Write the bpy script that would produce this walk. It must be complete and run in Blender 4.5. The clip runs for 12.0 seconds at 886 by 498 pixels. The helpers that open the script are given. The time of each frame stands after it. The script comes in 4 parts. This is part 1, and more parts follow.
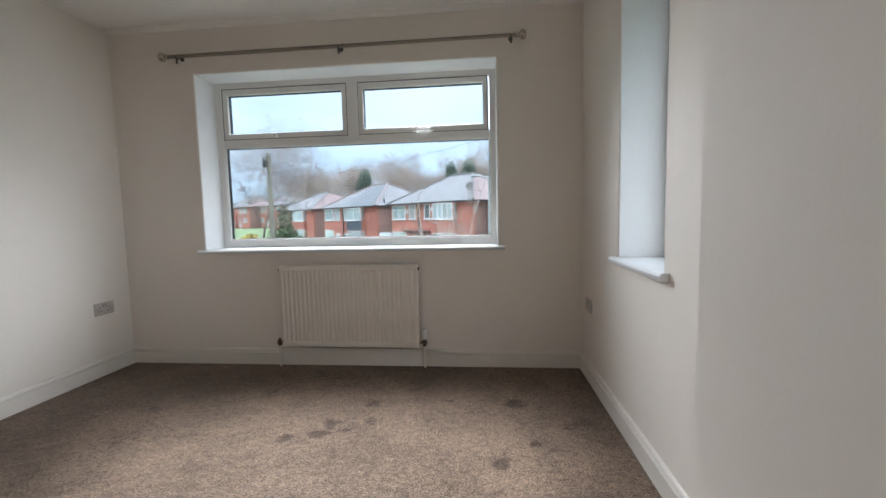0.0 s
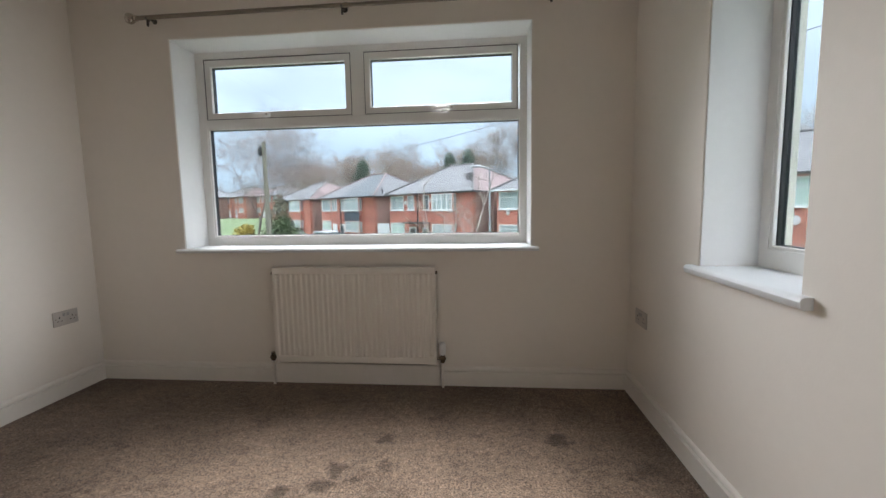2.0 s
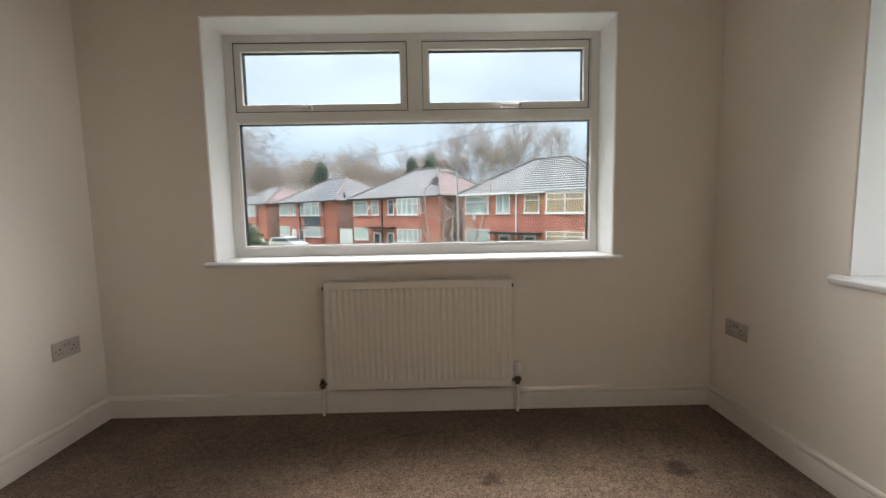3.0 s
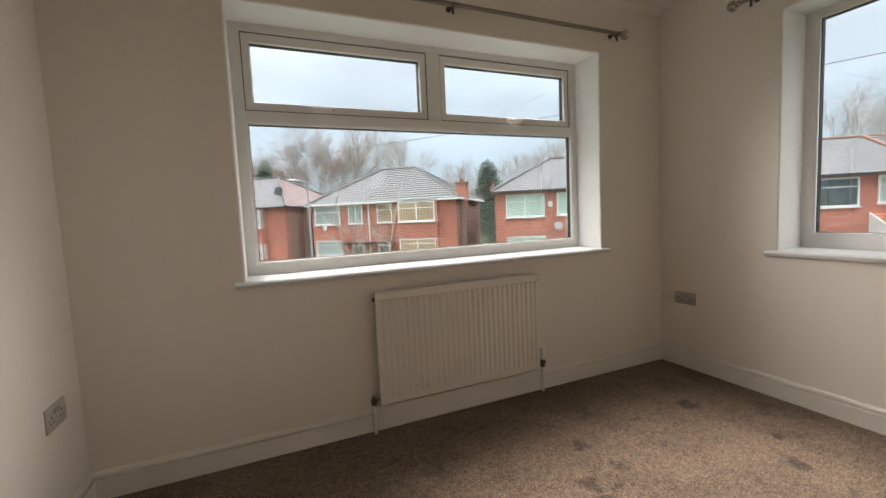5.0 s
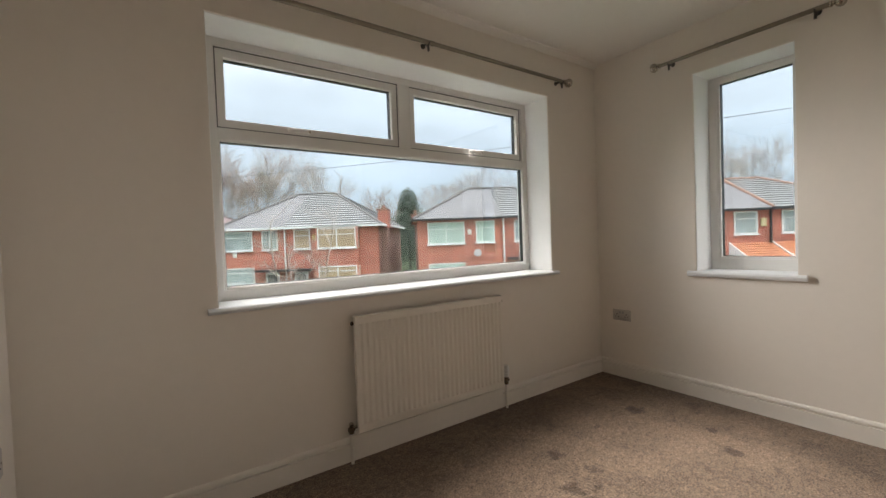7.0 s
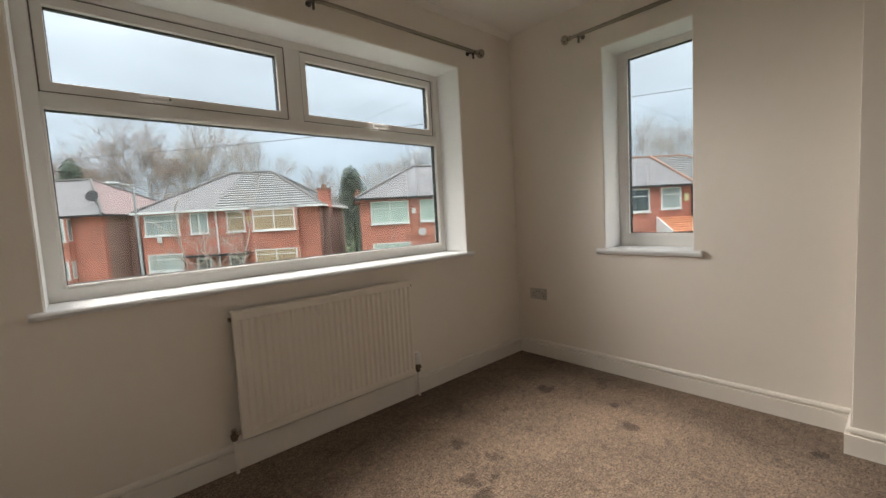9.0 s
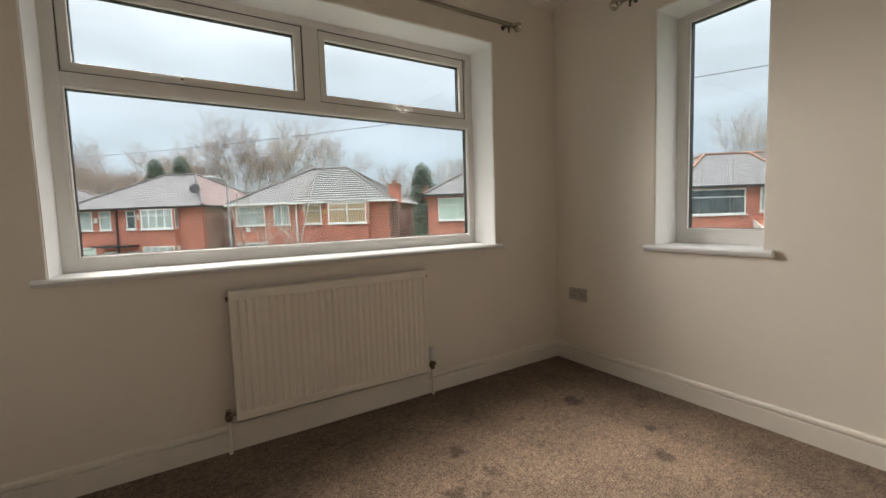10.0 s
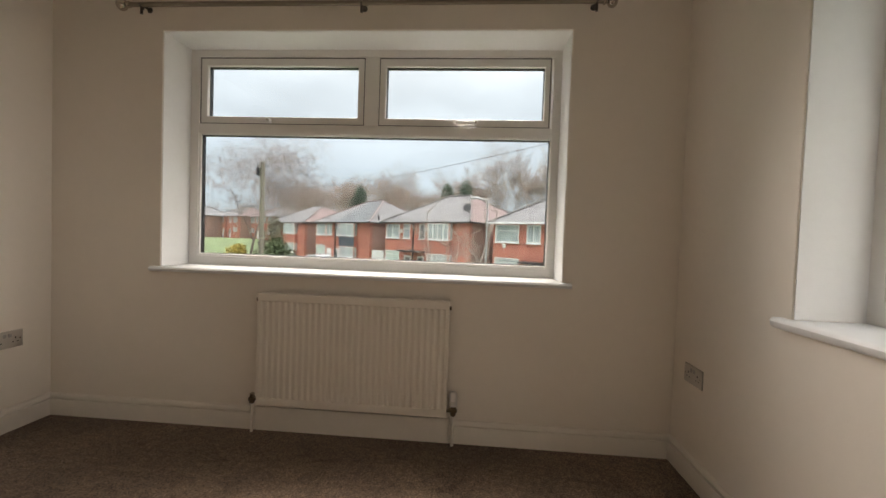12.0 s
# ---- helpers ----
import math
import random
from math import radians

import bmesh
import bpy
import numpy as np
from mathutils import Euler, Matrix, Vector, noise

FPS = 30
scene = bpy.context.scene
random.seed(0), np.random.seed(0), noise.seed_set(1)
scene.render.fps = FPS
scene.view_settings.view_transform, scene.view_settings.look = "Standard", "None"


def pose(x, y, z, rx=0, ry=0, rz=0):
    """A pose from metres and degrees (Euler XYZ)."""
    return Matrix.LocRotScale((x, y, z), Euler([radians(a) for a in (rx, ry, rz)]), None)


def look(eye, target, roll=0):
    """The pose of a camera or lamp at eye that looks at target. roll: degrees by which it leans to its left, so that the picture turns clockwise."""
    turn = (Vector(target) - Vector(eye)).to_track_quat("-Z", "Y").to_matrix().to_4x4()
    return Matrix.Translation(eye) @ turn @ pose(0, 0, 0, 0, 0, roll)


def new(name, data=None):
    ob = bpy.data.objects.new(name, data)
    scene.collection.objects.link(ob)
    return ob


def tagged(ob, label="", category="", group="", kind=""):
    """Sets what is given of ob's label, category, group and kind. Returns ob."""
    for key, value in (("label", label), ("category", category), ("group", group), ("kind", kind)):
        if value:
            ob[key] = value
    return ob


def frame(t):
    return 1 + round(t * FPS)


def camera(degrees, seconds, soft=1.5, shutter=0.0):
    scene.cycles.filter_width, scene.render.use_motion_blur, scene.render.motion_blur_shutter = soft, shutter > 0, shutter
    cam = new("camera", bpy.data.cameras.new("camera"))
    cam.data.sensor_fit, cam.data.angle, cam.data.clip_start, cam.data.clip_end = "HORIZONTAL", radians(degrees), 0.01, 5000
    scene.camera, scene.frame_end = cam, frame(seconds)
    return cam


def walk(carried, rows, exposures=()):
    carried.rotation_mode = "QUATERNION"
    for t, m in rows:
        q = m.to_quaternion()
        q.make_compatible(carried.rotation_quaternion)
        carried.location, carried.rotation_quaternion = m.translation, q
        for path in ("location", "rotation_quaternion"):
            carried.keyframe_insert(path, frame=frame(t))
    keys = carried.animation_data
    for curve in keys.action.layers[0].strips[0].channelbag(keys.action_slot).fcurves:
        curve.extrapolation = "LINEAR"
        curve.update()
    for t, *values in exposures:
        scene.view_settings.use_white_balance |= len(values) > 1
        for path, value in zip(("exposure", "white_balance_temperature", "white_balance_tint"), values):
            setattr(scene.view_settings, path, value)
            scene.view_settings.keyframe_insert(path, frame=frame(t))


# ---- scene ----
cam = camera(94.5, 12.0)
PATH = [
    (0, (2.683, 1.458, 1.072), (2.49, 3.442, 0.909), -1.3),
    (0.5, (2.658, 1.574, 1.08), (2.391, 3.549, 0.913), -1.8),
    (1, (2.613, 1.656, 1.087), (2.325, 3.627, 0.906), -1.8),
    (1.5, (2.591, 1.765, 1.09), (2.373, 3.743, 0.891), -1.2),
    (2, (2.494, 1.879, 1.097), (2.314, 3.86, 0.889), -1.0),
    (2.5, (2.177, 2.019, 1.104), (2.098, 4.009, 0.916), -1.0),
    (2.7, (2.041, 2.041, 1.113), (1.994, 4.031, 0.919), -1.0),
    (4.3, (1.04, 2.358, 1.117), (1.582, 4.278, 0.971), -1.9),
    (4.5, (0.944, 2.309, 1.112), (1.554, 4.207, 0.952), -2.1),
    (5, (0.749, 2.211, 1.123), (1.532, 4.044, 0.958), -2.6),
    (5.5, (0.555, 2.253, 1.13), (1.539, 3.989, 0.998), -3.5),
    (6, (0.456, 2.263, 1.11), (1.517, 3.956, 1.011), -2.8),
    (6.5, (0.437, 2.309, 1.129), (1.516, 3.992, 1.074), -2.0),
    (7, (0.436, 2.304, 1.117), (1.578, 3.945, 1.068), -2.1),
    (7.5, (0.476, 2.316, 1.129), (1.71, 3.889, 1.065), -2.8),
    (9.3, (0.831, 2.232, 1.118), (2.158, 3.718, 0.94), -3.0),
    (9.5, (0.897, 2.193, 1.087), (2.166, 3.727, 0.9), -2.8),
    (10, (1.094, 2.226, 1.046), (2.148, 3.918, 0.886), -1.8),
    (10.5, (1.401, 2.321, 1.075), (2.192, 4.156, 0.973), -0.7),
    (11, (1.734, 2.282, 1.072), (2.212, 4.222, 0.99), 0.1),
    (11.5, (2.079, 2.248, 1.064), (2.267, 4.238, 1.011), 1.2),
    (12, (2.338, 2.194, 1.07), (2.19, 4.188, 1.009), 2.0),
]
EXPOSURES = [(0, 0.96, 5800, 9), (1.5, 0.86, 5850, 10), (2.5, 0.76, 6450, 11), (5.5, 0.71, 6900, 13), (7.5, 0.70, 6800, 12), (9.5, 0.56, 7000, 12), (12, 0.64, 7350, 14)]
walk(cam, [(t, look(eye, target, roll)) for t, eye, target, roll in PATH], EXPOSURES)
# the glass tint is a grey filter that darkens the view outdoors
CLOUD, SUN, GLASS_DIM = 2.3, 1.7, (0.303, 0.33, 0.343)
CARPET = (0.160, 0.113, 0.081)
WIN_W, FLOOR_W, SIDE_W = 2.8, 9.0, 0.65
CEIL = 2.45

# ---- world, sun, light ----
world = bpy.data.worlds.new("overcast_sky")
scene.world = world
world.use_nodes = True
wn, wl = world.node_tree.nodes, world.node_tree.links
wn.clear()
SUN_EL, SUN_AZ = 42.0, -12.0          # degrees up, and clockwise from +y
sky = wn.new("ShaderNodeTexSky")
sky.sky_type = "NISHITA"
sky.sun_disc = False
sky.sun_elevation, sky.sun_rotation = radians(SUN_EL), radians(SUN_AZ)
co = wn.new("ShaderNodeTexCoord")
sep = wn.new("ShaderNodeSeparateXYZ")
wl.new(co.outputs["Generated"], sep.inputs[0])
grad = wn.new("ShaderNodeValToRGB")   # cloud deck: brighter towards the zenith, as overcast skies are
grad.color_ramp.interpolation = "EASE"
grad.color_ramp.elements[0].position, grad.color_ramp.elements[0].color = 0.0, (0.47, 0.585, 0.70, 1)
grad.color_ramp.elements[1].position, grad.color_ramp.elements[1].color = 1.0, (5.6, 5.6, 5.6, 1)
for at_z, c in ((0.30, (0.66, 0.745, 0.825, 1)), (0.62, (2.0, 2.05, 2.1, 1))):
    e = grad.color_ramp.elements.new(at_z)
    e.color = c
wl.new(sep.outputs["Z"], grad.inputs[0])
cmap = wn.new("ShaderNodeMapping")
cmap.inputs["Scale"].default_value = (1.6, 1.6, 5.0)
wl.new(co.outputs["Generated"], cmap.inputs[0])
cn = wn.new("ShaderNodeTexNoise")
cn.inputs["Scale"].default_value, cn.inputs["Detail"].default_value = 2.2, 5.0
wl.new(cmap.outputs[0], cn.inputs[0])
cr = wn.new("ShaderNodeMapRange")
cr.inputs[1].default_value, cr.inputs[2].default_value = 0.3, 0.7
cr.inputs[3].default_value, cr.inputs[4].default_value = 0.80, 1.14
wl.new(cn.outputs[0], cr.inputs[0])
cm = wn.new("ShaderNodeVectorMath")
cm.operation = "SCALE"
wl.new(grad.outputs[0], cm.inputs[0])
wl.new(cr.outputs[0], cm.inputs["Scale"])
bg_cloud, bg_sky, add = wn.new("ShaderNodeBackground"), wn.new("ShaderNodeBackground"), wn.new("ShaderNodeAddShader")
bg_cloud.inputs[1].default_value = CLOUD
bg_sky.inputs[1].default_value = 0.02
wl.new(cm.outputs[0], bg_cloud.inputs[0])
wl.new(sky.outputs[0], bg_sky.inputs[0])
wl.new(bg_cloud.outputs[0], add.inputs[0])
wl.new(bg_sky.outputs[0], add.inputs[1])
wl.new(add.outputs[0], wn.new("ShaderNodeOutputWorld").inputs[0])

sun = new("sun", bpy.data.lights.new("sun", "SUN"))
sun.data.energy, sun.data.angle, sun.data.color = SUN, radians(20), (1.0, 0.95, 0.88)
sd = Vector((math.sin(radians(SUN_AZ)) * math.cos(radians(SUN_EL)), math.cos(radians(SUN_AZ)) * math.cos(radians(SUN_EL)), math.sin(radians(SUN_EL))))
sun.matrix_world = look(sd * 30, (0, 0, 0))


def window_fill(name, eye, target, w, h, watts, spread=50):
    """Added fill lamp in a window's opening, boosting the sky light in the room."""
    o = new(name, bpy.data.lights.new(name, "AREA"))
    o.data.shape, o.data.size, o.data.size_y, o.data.energy = "RECTANGLE", w, h, watts
    o.data.spread = radians(spread)
    o.matrix_world = look(eye, target)


# added lamps aimed at back wall, floor, west wall, east wall, west wall
window_fill("window_fill", (1.716, 4.34, 1.70), (1.716, 3.34, 1.36), 1.95, 0.6, WIN_W, 64)
window_fill("window_fill", (1.75, 4.38, 1.90), (1.95, 3.00, 0.25), 1.75, 0.36, FLOOR_W, 52)
window_fill("side_window_fill", (3.38, 3.31, 1.55), (2.38, 3.42, 1.40), 0.45, 0.8, SIDE_W, 44)
window_fill("window_fill", (2.25, 4.40, 1.50), (2.80, 3.50, 1.25), 0.30, 0.8, 1.4, 58)
window_fill("window_fill", (2.10, 4.40, 1.50), (1.234, 3.90, 1.10), 0.30, 0.8, 0.8, 44)


# ---- materials ----
def mat(name, base, rough=0.6, metal=0.0, var=0.06, scale=3.0, fine=60.0, bump=0.0, bump_scale=200.0, spec=0.5, fine_var=None, rand=0.0, stretch=(1, 1, 1)):
    """Principled paint with broad and fine variation of its colour and a fine relief."""
    m = bpy.data.materials.new(name)
    m.use_nodes = True
    n, l = m.node_tree.nodes, m.node_tree.links
    b = n["Principled BSDF"]
    b.inputs["Roughness"].default_value, b.inputs["Metallic"].default_value = rough, metal
    b.inputs["Specular IOR Level"].default_value = spec
    tc = n.new("ShaderNodeTexCoord")
    mp = n.new("ShaderNodeMapping")
    mp.inputs["Scale"].default_value = stretch
    l.new(tc.outputs["Object"], mp.inputs[0])
    a, f = n.new("ShaderNodeTexNoise"), n.new("ShaderNodeTexNoise")
    a.inputs["Scale"].default_value, a.inputs["Detail"].default_value = scale, 4
    f.inputs["Scale"].default_value, f.inputs["Detail"].default_value = fine, 3
    l.new(mp.outputs[0], a.inputs[0]), l.new(mp.outputs[0], f.inputs[0])
    mul = n.new("ShaderNodeMath")
    mul.operation = "MULTIPLY_ADD"
    fv = var * 0.5 if fine_var is None else fine_var
    r1, r2 = n.new("ShaderNodeMapRange"), n.new("ShaderNodeMapRange")
    for r, v, s in ((r1, var, a), (r2, fv, f)):
        r.inputs[1].default_value, r.inputs[2].default_value = 0.3, 0.7
        r.inputs[3].default_value, r.inputs[4].default_value = 1 - v, 1 + v
        l.new(s.outputs[0], r.inputs[0])
    mul.operation = "MULTIPLY"
    l.new(r1.outputs[0], mul.inputs[0]), l.new(r2.outputs[0], mul.inputs[1])
    last = mul
    if rand:
        oi = n.new("ShaderNodeObjectInfo")
        r3, m3 = n.new("ShaderNodeMapRange"), n.new("ShaderNodeMath")
        r3.inputs[3].default_value, r3.inputs[4].default_value = 1 - rand, 1 + rand
        m3.operation = "MULTIPLY"
        l.new(oi.outputs["Random"], r3.inputs[0]), l.new(r3.outputs[0], m3.inputs[0]), l.new(mul.outputs[0], m3.inputs[1])
        last = m3
    vm = n.new("ShaderNodeVectorMath")
    vm.operation = "SCALE"
    vm.inputs[0].default_value = base
    l.new(last.outputs[0], vm.inputs["Scale"])
    l.new(vm.outputs[0], b.inputs["Base Color"])
    if bump:
        bn, bt = n.new("ShaderNodeBump"), n.new("ShaderNodeTexNoise")
        bt.inputs["Scale"].default_value, bt.inputs["Detail"].default_value = bump_scale, 4
        l.new(mp.outputs[0], bt.inputs[0])
        bn.inputs["Strength"].default_value, bn.inputs["Distance"].default_value = bump, 0.003
        l.new(bt.outputs[0], bn.inputs["Height"])
        l.new(bn.outputs[0], b.inputs["Normal"])
    return m


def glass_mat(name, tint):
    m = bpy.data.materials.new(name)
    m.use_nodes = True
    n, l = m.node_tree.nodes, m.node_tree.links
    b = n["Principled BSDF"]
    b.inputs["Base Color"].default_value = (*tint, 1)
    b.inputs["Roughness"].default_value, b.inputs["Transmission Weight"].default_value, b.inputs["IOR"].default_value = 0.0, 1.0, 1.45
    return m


def brick_mat(name, base, mortar):
    m = bpy.data.materials.new(name)
    m.use_nodes = True
    n, l = m.node_tree.nodes, m.node_tree.links
    b = n["Principled BSDF"]
    b.inputs["Roughness"].default_value = 0.85
    tc, mp = n.new("ShaderNodeTexCoord"), n.new("ShaderNodeMapping")
    l.new(tc.outputs["Object"], mp.inputs[0])
    sx, cx = n.new("ShaderNodeSeparateXYZ"), n.new("ShaderNodeCombineXYZ")
    l.new(mp.outputs[0], sx.inputs[0])
    ad = n.new("ShaderNodeMath")
    l.new(sx.outputs[0], ad.inputs[0]), l.new(sx.outputs[1], ad.inputs[1])
    l.new(ad.outputs[0], cx.inputs[0]), l.new(sx.outputs[2], cx.inputs[1])
    br = n.new("ShaderNodeTexBrick")
    br.inputs["Scale"].default_value = 1.0
    br.inputs["Brick Width"].default_value, br.inputs["Row Height"].default_value, br.inputs["Mortar Size"].default_value = 0.225, 0.075, 0.009
    br.inputs["Color1"].default_value = (*[c * 0.8 for c in base], 1)
    br.inputs["Color2"].default_value = (*[min(1, c * 1.2) for c in base], 1)
    br.inputs["Mortar"].default_value = (*mortar, 1)
    l.new(cx.outputs[0], br.inputs[0])
    ns, mx = n.new("ShaderNodeTexNoise"), n.new("ShaderNodeVectorMath")
    ns.inputs["Scale"].default_value, ns.inputs["Detail"].default_value = 0.9, 6
    l.new(mp.outputs[0], ns.inputs[0])
    rg = n.new("ShaderNodeMapRange")
    rg.inputs[1].default_value, rg.inputs[2].default_value, rg.inputs[3].default_value, rg.inputs[4].default_value = 0.3, 0.7, 0.75, 1.2
    l.new(ns.outputs[0], rg.inputs[0])
    mx.operation = "SCALE"
    l.new(br.outputs[0], mx.inputs[0]), l.new(rg.outputs[0], mx.inputs["Scale"])
    l.new(mx.outputs[0], b.inputs["Base Color"])
    bp = n.new("ShaderNodeBump")
    bp.inputs["Strength"].default_value, bp.inputs["Distance"].default_value, bp.invert = 0.5, 0.01, True
    l.new(br.outputs["Fac"], bp.inputs["Height"])
    l.new(bp.outputs[0], b.inputs["Normal"])
    return m


# spilled marks on the carpet: x, y, radius
STAINS = ((1.875, 3.455, 0.055), (2.09, 3.49, 0.045), (2.05, 3.683, 0.045), (1.85, 3.355, 0.055), (1.98, 3.40, 0.035), (2.85, 3.72, 0.075), (2.75, 3.155, 0.06), (2.92, 3.32, 0.035), (3.06, 2.467, 0.03), (1.70, 3.30, 0.05))


def carpet_mat():
    """Cut-pile carpet: tufts, pile brushed both ways in patches, faint stains."""
    m = bpy.data.materials.new("carpet_pile")
    m.use_nodes = True
    n, l = m.node_tree.nodes, m.node_tree.links
    b = n["Principled BSDF"]
    b.inputs["Roughness"].default_value, b.inputs["Specular IOR Level"].default_value = 0.95, 0.1
    b.inputs["Sheen Weight"].default_value, b.inputs["Sheen Roughness"].default_value = 0.18, 0.45
    b.inputs["Sheen Tint"].default_value = (0.9, 0.84, 0.78, 1)
    tc = n.new("ShaderNodeTexCoord")

    def tex(scale, detail, rough=0.5, dist=0.0):
        t = n.new("ShaderNodeTexNoise")
        t.inputs["Scale"].default_value, t.inputs["Detail"].default_value = scale, detail
        t.inputs["Roughness"].default_value, t.inputs["Distortion"].default_value = rough, dist
        l.new(tc.outputs["Object"], t.inputs[0])
        return t

    def ramp(src, a, c, lo, hi):
        r = n.new("ShaderNodeMapRange")
        r.inputs[1].default_value, r.inputs[2].default_value, r.inputs[3].default_value, r.inputs[4].default_value = a, c, lo, hi
        l.new(src, r.inputs[0])
        return r.outputs[0]

    def times(p, q):
        t = n.new("ShaderNodeMath")
        t.operation = "MULTIPLY"
        l.new(p, t.inputs[0]), l.new(q, t.inputs[1])
        return t.outputs[0]

    broad = ramp(tex(1.3, 3, 0.5, 0.6).outputs[0], 0.35, 0.65, 0.80, 1.18)
    patch = ramp(tex(3.5, 5, 0.65, 1.2).outputs[0], 0.34, 0.56, 0.82, 1.08)
    clump = ramp(tex(40, 3).outputs[0], 0.3, 0.7, 0.70, 1.30)
    tuft = ramp(tex(125, 2, 0.6).outputs[0], 0.32, 0.68, 0.36, 1.70)
    edge = tex(16, 4, 0.65)
    spots = None
    for sx, sy, r in STAINS:
        far = n.new("ShaderNodeVectorMath")
        far.operation = "DISTANCE"
        far.inputs[1].default_value = (sx, sy, 0)
        l.new(tc.outputs["Object"], far.inputs[0])
        rag = n.new("ShaderNodeMath")
        rag.operation, rag.inputs[1].default_value = "MULTIPLY_ADD", 0.16
        l.new(edge.outputs[0], rag.inputs[0]), l.new(far.outputs["Value"], rag.inputs[2])
        spot = ramp(rag.outputs[0], 0.08 + r * 0.45, 0.08 + r * 0.95, 0.40, 1.0)
        spots = times(spots, spot) if spots else spot
    scuff = ramp(tex(7.5, 4, 0.6, 0.8).outputs[0], 0.34, 0.42, 0.74, 1.0)
    vm = n.new("ShaderNodeVectorMath")
    vm.operation = "SCALE"
    vm.inputs[0].default_value = CARPET
    l.new(times(times(times(times(broad, patch), scuff), times(clump, tuft)), spots), vm.inputs["Scale"])
    l.new(vm.outputs[0], b.inputs["Base Color"])
    bn, b2 = n.new("ShaderNodeBump"), n.new("ShaderNodeBump")
    bn.inputs["Strength"].default_value, bn.inputs["Distance"].default_value = 0.9, 0.006
    l.new(tex(210, 2).outputs[0], bn.inputs["Height"])
    b2.inputs["Strength"].default_value, b2.inputs["Distance"].default_value = 0.6, 0.02
    l.new(tex(14, 3).outputs[0], b2.inputs["Height"])
    l.new(b2.outputs[0], bn.inputs["Normal"])
    l.new(bn.outputs[0], b.inputs["Normal"])
    return m


M_WALL = mat("matt_wall_paint", (0.80, 0.74, 0.665), 0.75, var=0.02, scale=1.2, fine=25, bump=0.12, bump_scale=90, spec=0.25, fine_var=0.008)
M_CEIL = mat("matt_ceiling_paint", (0.79, 0.75, 0.69), 0.85, var=0.02, scale=1.0, fine=30, bump=0.1, bump_scale=70, spec=0.2, fine_var=0.008)
M_TRIM = mat("satin_trim_paint", (0.79, 0.74, 0.67), 0.38, var=0.025, scale=4, fine=40, bump=0.05, bump_scale=60)
M_PVC = mat("white_pvc", (0.80, 0.78, 0.745), 0.32, var=0.02, scale=5, fine=50)
# wall paint made whiter, with the sky light on the reveals put in
M_REVEAL = mat("skylit_reveal_white", (0.84, 0.835, 0.82), 0.6, var=0.02, scale=2, fine=30, bump=0.08, bump_scale=80, spec=0.3)
M_SILL = mat("white_gloss_sill", (0.77, 0.78, 0.785), 0.4, var=0.02, scale=6, fine=50)
M_RAD = mat("radiator_enamel", (0.79, 0.735, 0.655), 0.35, var=0.02, scale=5, fine=70)
M_CARPET = carpet_mat()
M_NICKEL = mat("brushed_nickel", (0.27, 0.235, 0.19), 0.32, 1.0, var=0.08, scale=12, fine=150, stretch=(0.2, 1, 1))
M_CHROME = mat("chrome", (0.47, 0.43, 0.37), 0.18, 1.0, var=0.03, scale=20)
M_BRASS = mat("aged_brass", (0.16, 0.12, 0.08), 0.4, 1.0, var=0.15, scale=40)
M_DARKM = mat("dark_bracket_metal", (0.10, 0.09, 0.08), 0.4, 0.8, var=0.1, scale=40)
M_STEEL = mat("satin_steel_plate", (0.52, 0.48, 0.44), 0.5, 0.35, var=0.04, scale=20, fine=200, stretch=(1, 1, 0.1))
M_INSERT = mat("grey_plastic", (0.35, 0.34, 0.33), 0.4, var=0.03, scale=20)
M_BLACK = mat("black_rubber_and_holes", (0.012, 0.012, 0.013), 0.5, var=0.1, scale=20)
# dark grey that stands for the shadow line round the sashes
M_SASHGAP = mat("sash_gap_shadow", (0.16, 0.155, 0.15), 0.6, var=0.1, scale=20)
M_TRV = mat("white_plastic", (0.75, 0.73, 0.70), 0.35, var=0.02, scale=20)
# tinted far darker than clear glass, to balance outdoors against the room
M_GLASS = glass_mat("view_dimming_glass", GLASS_DIM)


# ---- building blocks ----
def wm(ob):
    return (wm(ob.parent) @ ob.matrix_basis) if ob.parent else ob.matrix_basis.copy()


def thing(name, base, label, category, group="", rz=0):
    """An Empty at the thing's base."""
    ob = new(name)
    ob.empty_display_size = 0.1
    ob.matrix_basis = pose(*base, 0, 0, rz)
    return tagged(ob, label, category, group)


def link(name, bm, material, smooth=0):
    me = bpy.data.meshes.new(name)
    bmesh.ops.recalc_face_normals(bm, faces=bm.faces)
    bm.to_mesh(me)
    bm.free()
    me.materials.append(material)
    if smooth:
        me.polygons.foreach_set("use_smooth", [True] * len(me.polygons))
        me.set_sharp_from_angle(angle=radians(smooth))
    return new(name, me)


def part(name, bm, material, parent, label="", local=False, smooth=0):
    """One mesh under a thing or a part; the bmesh is in world coordinates unless local."""
    if not local:
        bm.transform(wm(parent).inverted())
    ob = link(name, bm, material, smooth)
    ob.parent = parent
    if label:
        tagged(ob, label)
    return ob


def box(x0, x1, y0, y1, z0, z1, bevel=0.0, bm=None, seg=1):
    own = bmesh.new()
    bmesh.ops.create_cube(own, size=1)
    bmesh.ops.scale(own, vec=(abs(x1 - x0), abs(y1 - y0), abs(z1 - z0)), verts=own.verts)
    bmesh.ops.translate(own, vec=((x0 + x1) / 2, (y0 + y1) / 2, (z0 + z1) / 2), verts=own.verts)
    if bevel:
        bmesh.ops.bevel(own, geom=own.edges[:], offset=bevel, segments=seg, affect="EDGES", profile=0.5)
    return own if bm is None else merge(bm, own)


